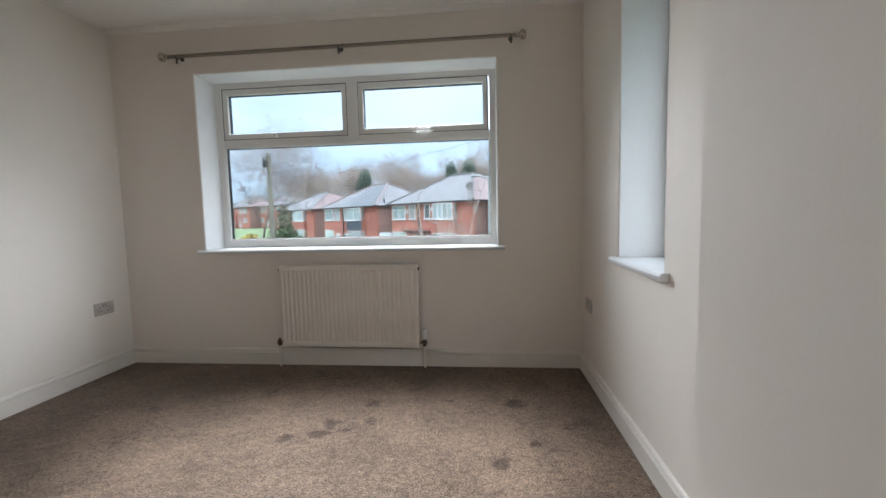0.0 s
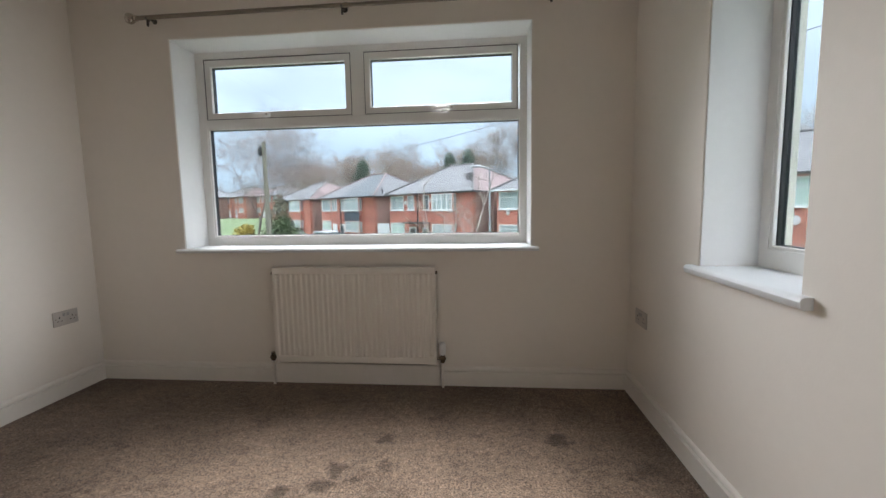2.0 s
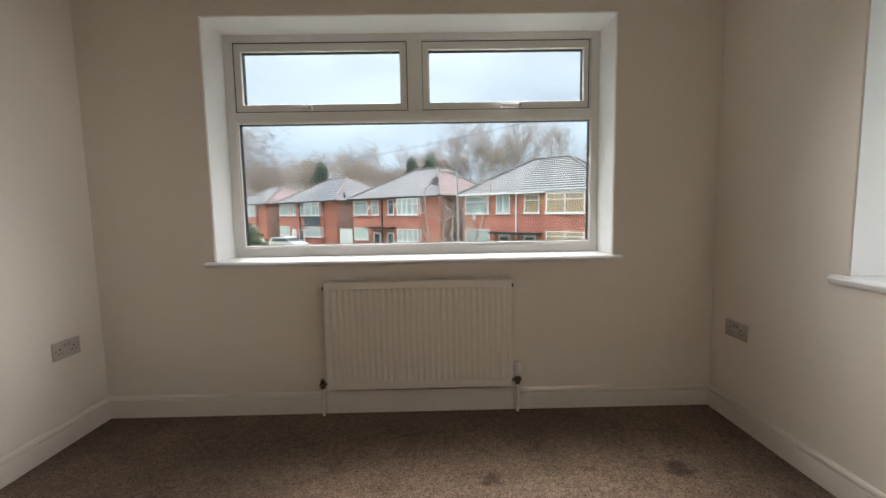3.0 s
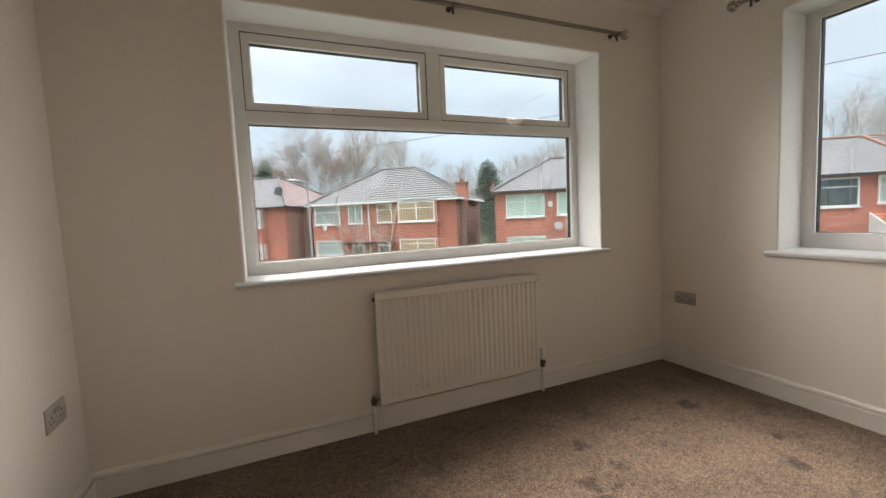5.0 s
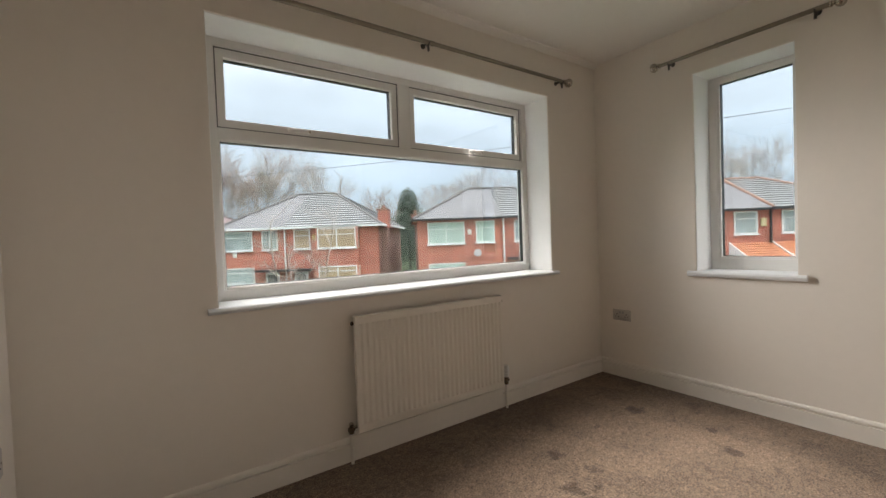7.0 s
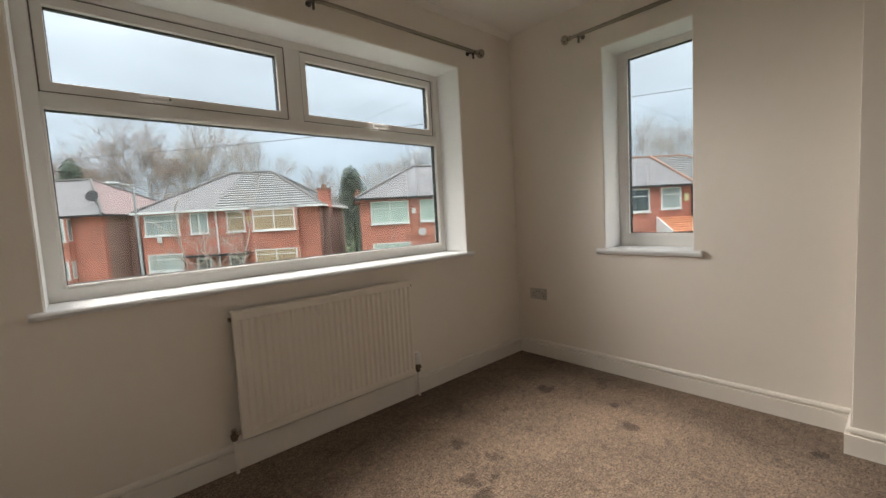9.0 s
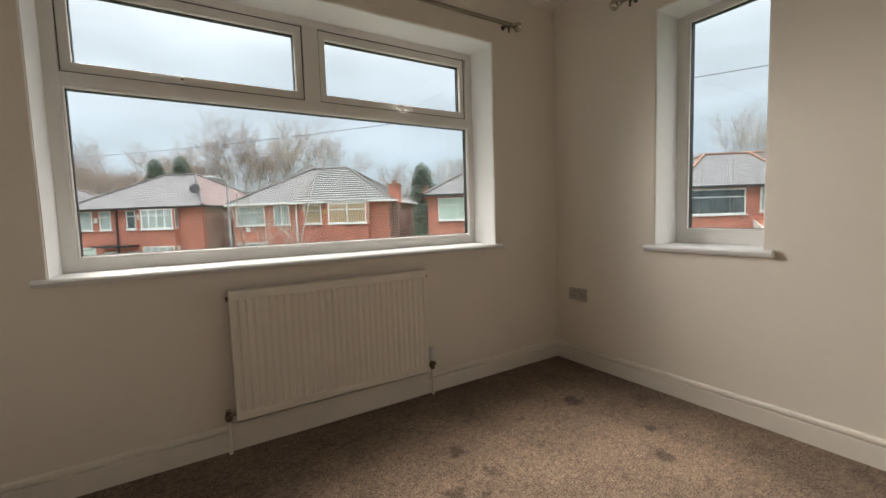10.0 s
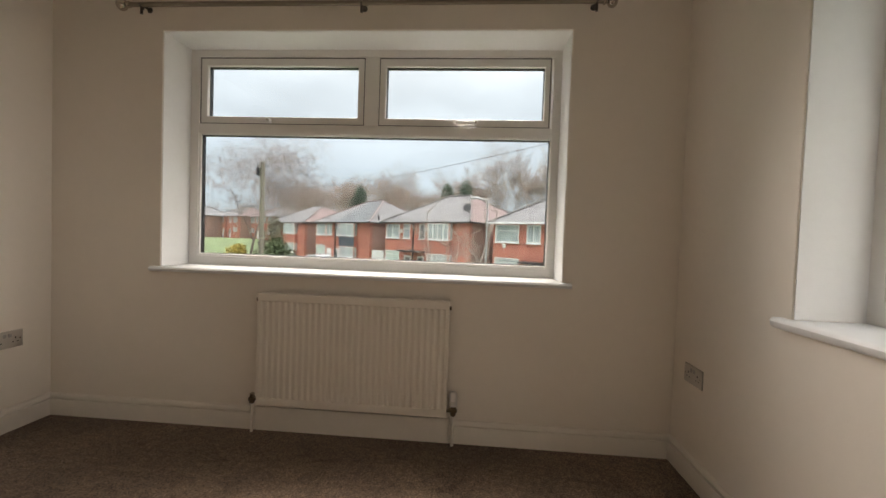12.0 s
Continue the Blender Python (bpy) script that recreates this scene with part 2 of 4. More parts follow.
def merge(bm, other):
    tmp = bpy.data.meshes.new("tmp")
    other.to_mesh(tmp)
    other.free()
    bm.from_mesh(tmp)
    bpy.data.meshes.remove(tmp)
    return bm


def tube(a, b, r, r2=None, n=12, bm=None):
    a, b = Vector(a), Vector(b)
    own = bmesh.new()
    d = b - a
    bmesh.ops.create_cone(own, cap_ends=True, segments=n, radius1=r, radius2=r if r2 is None else r2, depth=d.length)
    own.transform(Matrix.Translation((a + b) / 2) @ d.to_track_quat("Z", "Y").to_matrix().to_4x4())
    return own if bm is None else merge(bm, own)


def lathe(profile, a, axis, n=20):
    """Turn (distance along axis, radius) round the axis from a."""
    own = bmesh.new()
    q = Vector(axis).normalized().to_track_quat("Z", "Y").to_matrix().to_4x4()
    rings = []
    for h, r in profile:
        rings.append([own.verts.new((r * math.cos(2 * math.pi * i / n), r * math.sin(2 * math.pi * i / n), h)) for i in range(n)])
    for p, q2 in zip(rings, rings[1:]):
        for i in range(n):
            own.faces.new((p[i], p[(i + 1) % n], q2[(i + 1) % n], q2[i]))
    own.faces.new(rings[0][::-1]), own.faces.new(rings[-1])
    own.transform(Matrix.Translation(a) @ q)
    return own


def ring(o, i, d0, d1, axis, bevel=0.0):
    """A slab with a rectangular hole. o, i: (a0, a1, z0, z1) outside and of the hole; axis 'y': a is x and the slab lies from y d0 to d1; 'x' the other way."""
    bm = bmesh.new()

    def v(a, d, z):
        return bm.verts.new((a, d, z) if axis == "y" else (d, a, z))

    corners = lambda r: ((r[0], r[2]), (r[1], r[2]), (r[1], r[3]), (r[0], r[3]))
    vo = [[v(a, d, z) for a, z in corners(o)] for d in (d0, d1)]
    vi = [[v(a, d, z) for a, z in corners(i)] for d in (d0, d1)]
    for k in range(4):
        j = (k + 1) % 4
        for s in (0, 1):
            bm.faces.new((vo[s][k], vo[s][j], vi[s][j], vi[s][k]))
        bm.faces.new((vo[0][k], vo[0][j], vo[1][j], vo[1][k]))
        bm.faces.new((vi[0][k], vi[0][j], vi[1][j], vi[1][k]))
    if bevel:
        es = [e for e in bm.edges if all(x in vi[0] for x in e.verts)] + ([e for e in bm.edges if all(x in vi[1] for x in e.verts)])
        bmesh.ops.bevel(bm, geom=es, offset=bevel, segments=2, affect="EDGES", profile=0.5)
    return bm


def sweep(profile, path):
    """A moulding: profile (out, up) swept along path points (x, y, outx, outy) with mitred ends."""
    bm = bmesh.new()
    rows = [[bm.verts.new((x + ox * p, y + oy * p, q)) for p, q in profile] for x, y, ox, oy in path]
    for a, b in zip(rows, rows[1:]):
        for k in range(len(profile) - 1):
            bm.faces.new((a[k], a[k + 1], b[k + 1], b[k]))
    bm.faces.new(rows[0]), bm.faces.new(rows[-1][::-1])
    return bm


# ---- the room ----
RX, RY, RB, RZ = 3.355, 4.30, 0.75, CEIL      # right wall, window wall, back wall, ceiling height
BX, BY = 3.145, 2.385                          # chimney breast: its face and its near end
WX0, WX1, WZ0, WZ1 = 0.64, 2.792, 0.842, 2.119  # main window opening
VY0, VY1, VZ0, VZ1 = 3.046, 3.570, 0.842, 2.136  # side window opening
OUT, VOUT = 4.62, 3.70

tagged(link("floor", box(-0.1, VOUT, RB - 0.1, OUT, -0.25, 0.0), M_CARPET), "brown-grey cut-pile carpet with scuffed patches", "carpet", kind="structure")
tagged(link("ceiling", box(-0.3, VOUT, RB - 0.3, OUT, RZ, RZ + 0.25), M_CEIL), "white painted plaster ceiling", "ceiling", kind="structure")
tagged(link("wall_north", ring((-0.3, VOUT, -0.25, RZ), (WX0, WX1, WZ0, WZ1), RY, OUT, "y", 0.004), M_WALL), "off-white painted plaster wall with a wide window opening", "wall", kind="structure")
tagged(link("wall_east", ring((RB - 0.3, RY, -0.25, RZ), (VY0, VY1, VZ0, VZ1), RX, VOUT, "x", 0.004), M_WALL), "off-white painted plaster wall with a narrow window opening", "wall", kind="structure")
tagged(link("wall_west", box(-0.3, 0, RB - 0.3, RY, -0.25, RZ), M_WALL), "off-white painted plaster wall", "wall", kind="structure")
tagged(link("wall_south", box(0, RX, RB - 0.3, RB, -0.25, RZ), M_WALL), "off-white painted plaster wall", "wall", kind="structure")
cb = box(BX, RX, RB, BY, 0, RZ)
bmesh.ops.bevel(cb, geom=[e for e in cb.edges if all(abs(v.co.x - BX) < 1e-4 and abs(v.co.y - BY) < 1e-4 for v in e.verts)], offset=0.006, segments=3, affect="EDGES")
tagged(link("chimney_breast", cb, M_WALL), "off-white painted chimney breast standing proud of the wall", "wall", kind="structure")

# moulded edge where the window wall meets the ceiling
cove = [(0, -0.028), (0.010, -0.026), (0.022, -0.016), (0.034, -0.010), (0.046, -0.008), (0.050, 0.0), (0, 0)]
cv = sweep([(p, RZ + q) for p, q in cove], [(0, RY, 0, -1), (RX, RY, 0, -1)])
tagged(link("trim", cv, M_CEIL, 50), "white plaster bead along the ceiling edge", "trim", kind="structure")

SKIRT = [(0, 0), (0.017, 0), (0.0175, 0.088), (0.0165, 0.0885), (0.0012, 0.0895), (0.0010, 0.0975), (0.0125, 0.0990), (0.0120, 0.109), (0.008, 0.1165), (0.003, 0.1195), (0, 0.120)]
PX0, PX1 = 1.205, 2.250
for path in (
    [(0, RB, 1, 0), (0, RY, 1, -1), (PX0, RY, 0, -1)],
    [(PX1, RY, 0, -1), (RX, RY, -1, -1), (RX, BY, -1, 1), (BX, BY, -1, 1), (BX, RB, -1, 0)],
    [(0, RB, 0, 1), (BX, RB, 0, 1)],
):
    tagged(link("baseboard", sweep(SKIRT, path), M_TRIM, 35), "white satin-painted moulded skirting board above the carpet", "skirting", kind="structure")
tagged(link("baseboard", box(PX0 + 0.002, PX1 - 0.002, RY - 0.020, RY, 0, 0.128, 0.002), M_TRIM), "plain white board behind the radiator pipes", "skirting", kind="structure")


# ---- windows ----
def profile_ring(o, i, d0, d1, axis, material, parent, name, label="", bevel=0.004):
    return part(name, ring(o, i, d0, d1, axis, bevel), material, parent, label, smooth=40)


def pane_box(a0, a1, z0, z1, d0, d1, axis):
    return box(a0, a1, d0, d1, z0, z1) if axis == "y" else box(d0, d1, a0, a1, z0, z1)


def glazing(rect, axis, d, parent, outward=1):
    """Sealed unit: black spacer and gasket round one sheet of dimming glass."""
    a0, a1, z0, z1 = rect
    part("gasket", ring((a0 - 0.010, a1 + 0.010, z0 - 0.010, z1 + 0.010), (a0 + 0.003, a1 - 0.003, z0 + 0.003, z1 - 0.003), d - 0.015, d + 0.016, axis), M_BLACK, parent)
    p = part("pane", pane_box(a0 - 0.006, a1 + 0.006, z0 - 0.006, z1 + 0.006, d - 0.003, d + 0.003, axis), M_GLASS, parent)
    # no shadow: daylight enters undimmed while the tint darkens the view out
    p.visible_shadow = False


FY0, FY1, GY = 4.520, 4.590, 4.556
win = thing("window_1", ((WX0 + WX1) / 2, FY0, WZ0), "wide white plastic window with two top-hung lights over a fixed pane", "window")
tagged(win, kind="structure")
wf = bmesh.new()
merge(wf, ring((WX0, WX1, WZ0 + 0.012, WZ1), (0.693, 2.746, 0.908, 2.078), FY0, FY1, "y", 0.005))
box(0.690, 2.749, FY0 + 0.001, FY1 - 0.001, 1.634, 1.690, 0.004, wf, 2)
box(1.684, 1.768, FY0 + 0.002, FY1 - 0.002, 1.688, 2.085, 0.004, wf, 2)
part("window_frame", wf, M_PVC, win, smooth=40)
for s0, s1, g0, g1, hx in ((0.690, 1.690, 0.735, 1.641, 1.10), (1.762, 2.740, 1.806, 2.701, 2.30)):
    sash = profile_ring((s0, s1, 1.684, 2.081), (g0, g1, 1.736, 2.030), FY0 + 0.012, FY1 - 0.001, "y", M_PVC, win, "sash", "top-hung opening light", 0.008)
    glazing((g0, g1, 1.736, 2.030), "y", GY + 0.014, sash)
    # thin dark ring added in place of the shadow between sash and frame
    part("gap_shadow", ring((s0 + 0.004, s1 - 0.007, 1.6905, 2.0765), (s0 + 0.009, s1 - 0.012, 1.6955, 2.0715), FY0 + 0.009, FY0 + 0.014, "y"), M_SASHGAP, sash, "dark ring for the shadow gap round the sash")
    SF = FY0 + 0.024
    hb = box(hx - 0.035, hx + 0.035, SF - 0.024, SF - 0.011, 1.697, 1.721, 0.005, None, 2)
    h = part("handle", hb, M_TRV, sash, "white espagnolette handle", smooth=40)
    hl = bmesh.new()
    tube((hx + 0.025, SF - 0.024, 1.709), (hx + 0.025, SF - 0.042, 1.709), 0.010, n=14, bm=hl)
    box(hx - 0.085, hx + 0.037, SF - 0.052, SF - 0.040, 1.701, 1.717, 0.005, hl, 2)
    part("lever", hl, M_TRV, h, smooth=40)
    part("lock_button", tube((hx + 0.025, SF - 0.0515, 1.709), (hx + 0.025, SF - 0.055, 1.709), 0.006, n=12), M_CHROME, h)
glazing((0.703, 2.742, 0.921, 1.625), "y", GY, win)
for r in (((0.685, 0.703), (0.905, 1.637)), ((2.742, 2.757), (0.905, 1.637))):
    part("glazing_bead", box(*r[0], FY0 + 0.006, FY0 + 0.028, *r[1], 0.004), M_PVC, win)
part("glazing_bead", box(0.703, 2.742, FY0 + 0.006, FY0 + 0.028, 0.902, 0.921, 0.004), M_PVC, win)
part("glazing_bead", box(0.703, 2.742, FY0 + 0.006, FY0 + 0.028, 1.625, 1.640, 0.004), M_PVC, win)


def reveal_lining(a0, a1, z0, z1, d0, d1, axis, parent):
    """Added thin faces on two jambs and the head, whitened for the sky light."""
    for r in ((a0, a0 + 0.003, z0, z1), (a1 - 0.003, a1, z0, z1), (a0 + 0.003, a1 - 0.003, z1 - 0.003, z1)):
        part("reveal_lining", pane_box(*r, d0, d1, axis), M_REVEAL, parent, "window reveal whitened for the sky light on it")


reveal_lining(WX0, WX1, WZ0 + 0.014, WZ1, RY + 0.006, FY0, "y", win)


def sill(a0, a1, d_in, d_out, z, axis, thick=0.026):
    """Bull-nosed board with ears; d_in: how far it stands out into the room."""
    prof = [(-d_in, z - 0.012), (-d_in + 0.004, z - 0.004), (-d_in + 0.012, z), (d_out, z), (d_out, z - thick), (-d_in + 0.012, z - thick), (-d_in + 0.004, z - thick + 0.006)]
    bm = bmesh.new()
    rows = [[bm.verts.new((a, p, q)) for p, q in prof] for a in (a0, a1)]
    n = len(prof)
    for k in range(n):
        bm.faces.new((rows[0][k], rows[0][(k + 1) % n], rows[1][(k + 1) % n], rows[1][k]))
    bm.faces.new(rows[0]), bm.faces.new(rows[1][::-1])
    return bm


def sill_board(a0, a1, e, wall, back, z, axis, thick=0.026):
    bm = sill(a0 - e, a1 + e, 0.035, 0.0, z, axis, thick)
    merge(bm, box(a0 + 0.001, a1 - 0.001, -0.001, back - wall, z - 0.026, z - 0.0005))
    if axis == "y":
        bm.transform(Matrix.Translation((0, wall, 0)))
    else:
        bm.transform(Matrix(((0, 1, 0, wall), (1, 0, 0, 0), (0, 0, 1, 0), (0, 0, 0, 1))))
    return bm


part("window_sill", sill_board(WX0, WX1, 0.042, RY, FY0 + 0.01, WZ0 + 0.014, "y"), M_SILL, win, "white gloss sill board", smooth=40)

SX0, SX1, SG = 3.574, 3.642, 3.608
vin = thing("window_2", (SX0, (VY0 + VY1) / 2, VZ0), "narrow white plastic window with one fixed pane", "window")
tagged(vin, kind="structure")
part("window_frame", ring((VY0, VY1, VZ0 - 0.012, VZ1), (VY0 + 0.052, VY1 - 0.052, 0.918, VZ1 - 0.034), SX0, SX1, "x", 0.005), M_PVC, vin, smooth=40)
part("glazing_bead", ring((VY0 + 0.050, VY1 - 0.050, 0.916, VZ1 - 0.032), (VY0 + 0.068, VY1 - 0.068, 0.930, VZ1 - 0.048), SX0 + 0.004, SX0 + 0.020, "x", 0.004), M_PVC, vin)
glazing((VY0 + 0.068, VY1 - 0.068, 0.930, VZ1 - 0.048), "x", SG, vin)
reveal_lining(VY0, VY1, VZ0 + 0.003, VZ1, RX + 0.006, SX0, "x", vin)
part("window_sill", sill_board(VY0, VY1, 0.045, 0, SX0 + 0.01 - RX, VZ0 + 0.002, "x", 0.034), M_SILL, vin, "white gloss sill board", smooth=40).location.x += RX


# ---- radiator ----
def radiator():
    x0, x1, z0, z1, yf, yb = 1.227, 2.230, 0.150, 0.742, 4.240, 4.286
    r = thing("radiator", ((x0 + x1) / 2, (yf + yb) / 2, 0), "white fluted steel panel radiator fixed under the window", "radiator")
    n, edge = 30, 0.014
    pitch = (x1 - x0 - 2 * edge) / n
    xs = [x0, x0 + 0.004, x0 + edge]
    ds = [0, 0, 0]
    for i in range(n):
        a = x0 + edge + i * pitch
        xs += [a + pitch * f for f in (0.12, 0.38, 0.62, 0.88, 1.0)]
        ds += [0, 1, 1, 0, 0]
    xs += [x1 - 0.004, x1]
    ds += [0, 0]
    zs = [(z0, 0), (z0 + 0.004, 0), (z0 + 0.038, 0), (z0 + 0.0435, 1), (z1 - 0.0435, 1), (z1 - 0.038, 0), (z1 - 0.004, 0), (z1, 0)]
    bm = bmesh.new()
    grid = []
    for z, w in zs:
        row = []
        for k, (x, d) in enumerate(zip(xs, ds)):
            edge_in = 0.004 if z in (z0, z1) or k in (0, len(xs) - 1) else 0.0
            row.append(bm.verts.new((x, yf + 0.0066 * d * w + edge_in, z)))
        grid.append(row)
    for a, b in zip(grid, grid[1:]):
        for k in range(len(xs) - 1):
            bm.faces.new((a[k], a[k + 1], b[k + 1], b[k]))
    ext = bmesh.ops.extrude_edge_only(bm, edges=[e for e in bm.edges if len(e.link_faces) == 1])
    for v in (g for g in ext["geom"] if isinstance(g, bmesh.types.BMVert)):
        v.co.y = yf + 0.016
    part("front_panel", bm, M_RAD, r, "fluted front panel", smooth=30)
    part("convector", box(x0 + 0.045, x1 - 0.045, yf + 0.017, yb - 0.012, z0 + 0.07, z1 - 0.07), M_RAD, r)
    tg = bmesh.new()
    box(x0 + 0.004, x1 - 0.004, yf + 0.006, yf + 0.013, z1 - 0.006, z1 + 0.001, 0, tg)
    box(x0 + 0.004, x1 - 0.004, yb - 0.015, yb - 0.008, z1 - 0.006, z1 + 0.001, 0, tg)
    for i in range(34):
        a = x0 + 0.004 + i * (x1 - x0 - 0.014) / 33
        box(a, a + 0.006, yf + 0.012, yb - 0.014, z1 - 0.006, z1, 0, tg)
    part("top_grille", tg, M_RAD, r)
    for xa in (x0 + 0.12, x1 - 0.15):
        part("wall_bracket", box(xa, xa + 0.03, yb - 0.02, RY, z0 + 0.08, z1 - 0.08), M_RAD, r)
    for xa, s in ((x0, -1), (x1, 1)):
        part("bleed_plug", tube((xa, yf + 0.020, z1 - 0.035), (xa + s * 0.010, yf + 0.020, z1 - 0.035), 0.010, n=10), M_BRASS, r)
        part("valve_stub", tube((xa, yf + 0.022, z0 + 0.03), (xa + s * 0.018, yf + 0.022, z0 + 0.03), 0.008, n=10), M_CHROME, r)
    return r


radiator()
VZ, VY = 0.182, 4.262
TX, LX = 2.264, 1.197
trv = thing("thermostatic_valve", (TX, VY, 0), "white thermostatic radiator valve on a painted pipe", "valve")
part("pipe", tube((TX, VY, 0), (TX, VY, VZ - 0.02), 0.0085), M_TRIM, trv, "white painted pipe", smooth=40)
part("valve_body", merge(lathe([(0, 0.010), (0.004, 0.014), (0.016, 0.014), (0.018, 0.010), (0.034, 0.010), (0.038, 0.015), (0.048, 0.015)], (TX, VY, VZ - 0.028), (0, 0, 1), 8), tube((TX - 0.02, VY, VZ), (TX + 0.02, VY, VZ), 0.010)), M_BRASS, trv, "dark metal valve body", smooth=40)
part("valve_head", lathe([(0, 0.012), (0.003, 0.020), (0.026, 0.021), (0.028, 0.0185), (0.032, 0.021), (0.064, 0.0195), (0.074, 0.016), (0.077, 0.008)], (TX, VY, VZ + 0.022), (0, 0, 1)), M_TRV, trv, "white ribbed head", smooth=40)
lsv = thing("lockshield_valve", (LX, VY, 0), "small metal lockshield valve on a painted pipe", "valve")
part("pipe", tube((LX, VY, 0), (LX, VY, VZ - 0.02), 0.0085), M_TRIM, lsv, "white painted pipe", smooth=40)
part("valve_body", merge(lathe([(0, 0.010), (0.004, 0.014), (0.016, 0.014), (0.018, 0.010), (0.03, 0.010)], (LX, VY, VZ - 0.03), (0, 0, 1), 8), tube((LX - 0.016, VY, VZ - 0.008), (LX + 0.016, VY, VZ - 0.008), 0.011)), M_BRASS, lsv, "dark metal valve body", smooth=40)
part("cap", lathe([(0, 0.010), (0.004, 0.013), (0.022, 0.012), (0.026, 0.008)], (LX, VY, VZ), (0, 0, 1)), M_CHROME, lsv, smooth=40)


# ---- curtain poles ----
def curtain_pole(a0, a1, wall, z, axis, brackets, joint, label):
    """a0..a1 along the wall; the pole hangs 60 mm in front of it."""
    off = 0.058

    def P(a, d, h):
        return Vector((a, wall - d, h)) if axis == "y" else Vector((wall - d, a, h))

    along = P(1, 0, 0) - P(0, 0, 0)
    t = thing("curtain_pole", P((a0 + a1) / 2, 0, z), label, "curtain pole")
    part("tube", tube(P(a0, off, z), P(joint, off, z), 0.0125, n=20), M_NICKEL, t, smooth=40)
    part("tube", tube(P(joint, off, z), P(a1, off, z), 0.0115, n=20), M_NICKEL, t, smooth=40)
    part("joint_ring", tube(P(joint - 0.008, off, z), P(joint + 0.008, off, z), 0.0145, n=20), M_NICKEL, t, smooth=40)
    ball = [(-0.012, 0.0125), (-0.008, 0.017), (0.0, 0.017), (0.003, 0.012), (0.010, 0.011), (0.013, 0.019), (0.020, 0.026), (0.030, 0.0305), (0.040, 0.0305), (0.048, 0.026), (0.055, 0.017), (0.058, 0.004)]
    part("finial", lathe(ball, P(a0, off, z), -along), M_CHROME, t, "polished ball finial", smooth=50)
    part("finial", lathe(ball, P(a1, off, z), along), M_CHROME, t, "polished ball finial", smooth=50)
    for b in brackets:
        br = bmesh.new()
        merge(br, lathe([(0, 0.015), (0.003, 0.015), (0.005, 0.012), (0.006, 0.008)], P(b, 0, z), P(0, 1, 0) - P(0, 0, 0)))
        tube(P(b, 0.004, z), P(b, off - 0.010, z), 0.007, n=10, bm=br)
        pts = [(off + 0.015 * math.cos(u), z + 0.015 * math.sin(u)) for u in [math.pi * (0.95 + 0.11 * k) for k in range(10)]]
        for (d, h), (d2, h2) in zip(pts, pts[1:]):
            tube(P(b, d, h), P(b, d2, h2), 0.0045, n=8, bm=br)
        tube(P(b, off, z - 0.014), P(b, off, z - 0.048), 0.0068, n=10, bm=br)
        tube(P(b, off - 0.012, z - 0.016), P(b, off, z - 0.022), 0.006, n=8, bm=br)
        part("bracket", br, M_DARKM, t, "dark screw-fixed support bracket", smooth=50)
    return t


curtain_pole(0.490, 2.925, RY, 2.225, "y", (0.565, 1.735, 2.885), 1.760, "brushed-nickel telescopic curtain pole above the wide window")
curtain_pole(2.880, 3.755, RX, 2.240, "x", (2.945, 3.690), 3.40, "brushed-nickel curtain pole above the narrow window")


# ---- sockets ----
def socket(wall, sgn, y0, y1, z0, z1, label):
    """Double socket on a wall across x; sgn: the way it faces."""
    s = thing("wall_socket", (wall, (y0 + y1) / 2, (z0 + z1) / 2), label, "socket")
    part("plate", box(wall, wall + sgn * 0.007, y0, y1, z0, z1, 0.0025, None, 2), M_STEEL, s, "satin steel faceplate", smooth=40)
    yc, zc = (y0 + y1) / 2, (z0 + z1) / 2
    f = wall + sgn * 0.0068
    for k in (-1, 1):
        part("rocker_switch", box(f, f + sgn * 0.004, yc + k * 0.012 - 0.007, yc + k * 0.012 + 0.007, zc + 0.012, zc + 0.030, 0.001), M_INSERT, s, "grey rocker switch")
        oy = yc + k * 0.038
        # thin black slabs on the plate give the dark of the pin holes
        pins = bmesh.new()
        box(f, f + sgn * 0.0008, oy - 0.003, oy + 0.003, zc + 0.002, zc + 0.011, 0, pins)
        for j in (-1, 1):
            box(f, f + sgn * 0.0008, oy + j * 0.011 - 0.004, oy + j * 0.011 + 0.004, zc - 0.016, zc - 0.0115, 0, pins)
        part("pin_hole_marks", pins, M_BLACK, s)
    for k in (-1, 1):
        part("screw", tube((f, yc + k * 0.060, zc), (f + sgn * 0.001, yc + k * 0.060, zc), 0.0035, n=10), M_CHROME, s)


socket(0.0, 1, 4.004, 4.152, 0.426, 0.513, "double socket with a satin steel plate near the corner")
socket(RX, -1, 4.036, 4.184, 0.438, 0.522, "double socket with a satin steel plate below the narrow window")


# ---- outside ----
GROUND = -2.75
M_BRICK = brick_mat("red_brick", (0.48, 0.165, 0.115), (0.43, 0.21, 0.16))
# browner brick, also darkened because the sides get less light
M_BRICKS = brick_mat("brown_shaded_brick", (0.31, 0.185, 0.155), (0.31, 0.21, 0.175))
M_SLATE = mat("weathered_grey_tiles", (0.165, 0.16, 0.165), 0.8, var=0.22, scale=1.2, fine=14, bump=0.4, bump_scale=12)
M_DSLATE = mat("dark_slate_tiles", (0.10, 0.11, 0.12), 0.75, var=0.2, scale=1.2, fine=14, bump=0.4, bump_scale=12)
M_PINK = mat("faded_red_tiles", (0.23, 0.165, 0.16), 0.85, var=0.2, scale=1.4, fine=14, bump=0.4, bump_scale=12)
M_CONC = mat("pale_concrete_tiles", (0.22, 0.22, 0.22), 0.7, var=0.15, scale=1.4, fine=14, bump=0.4, bump_scale=12)
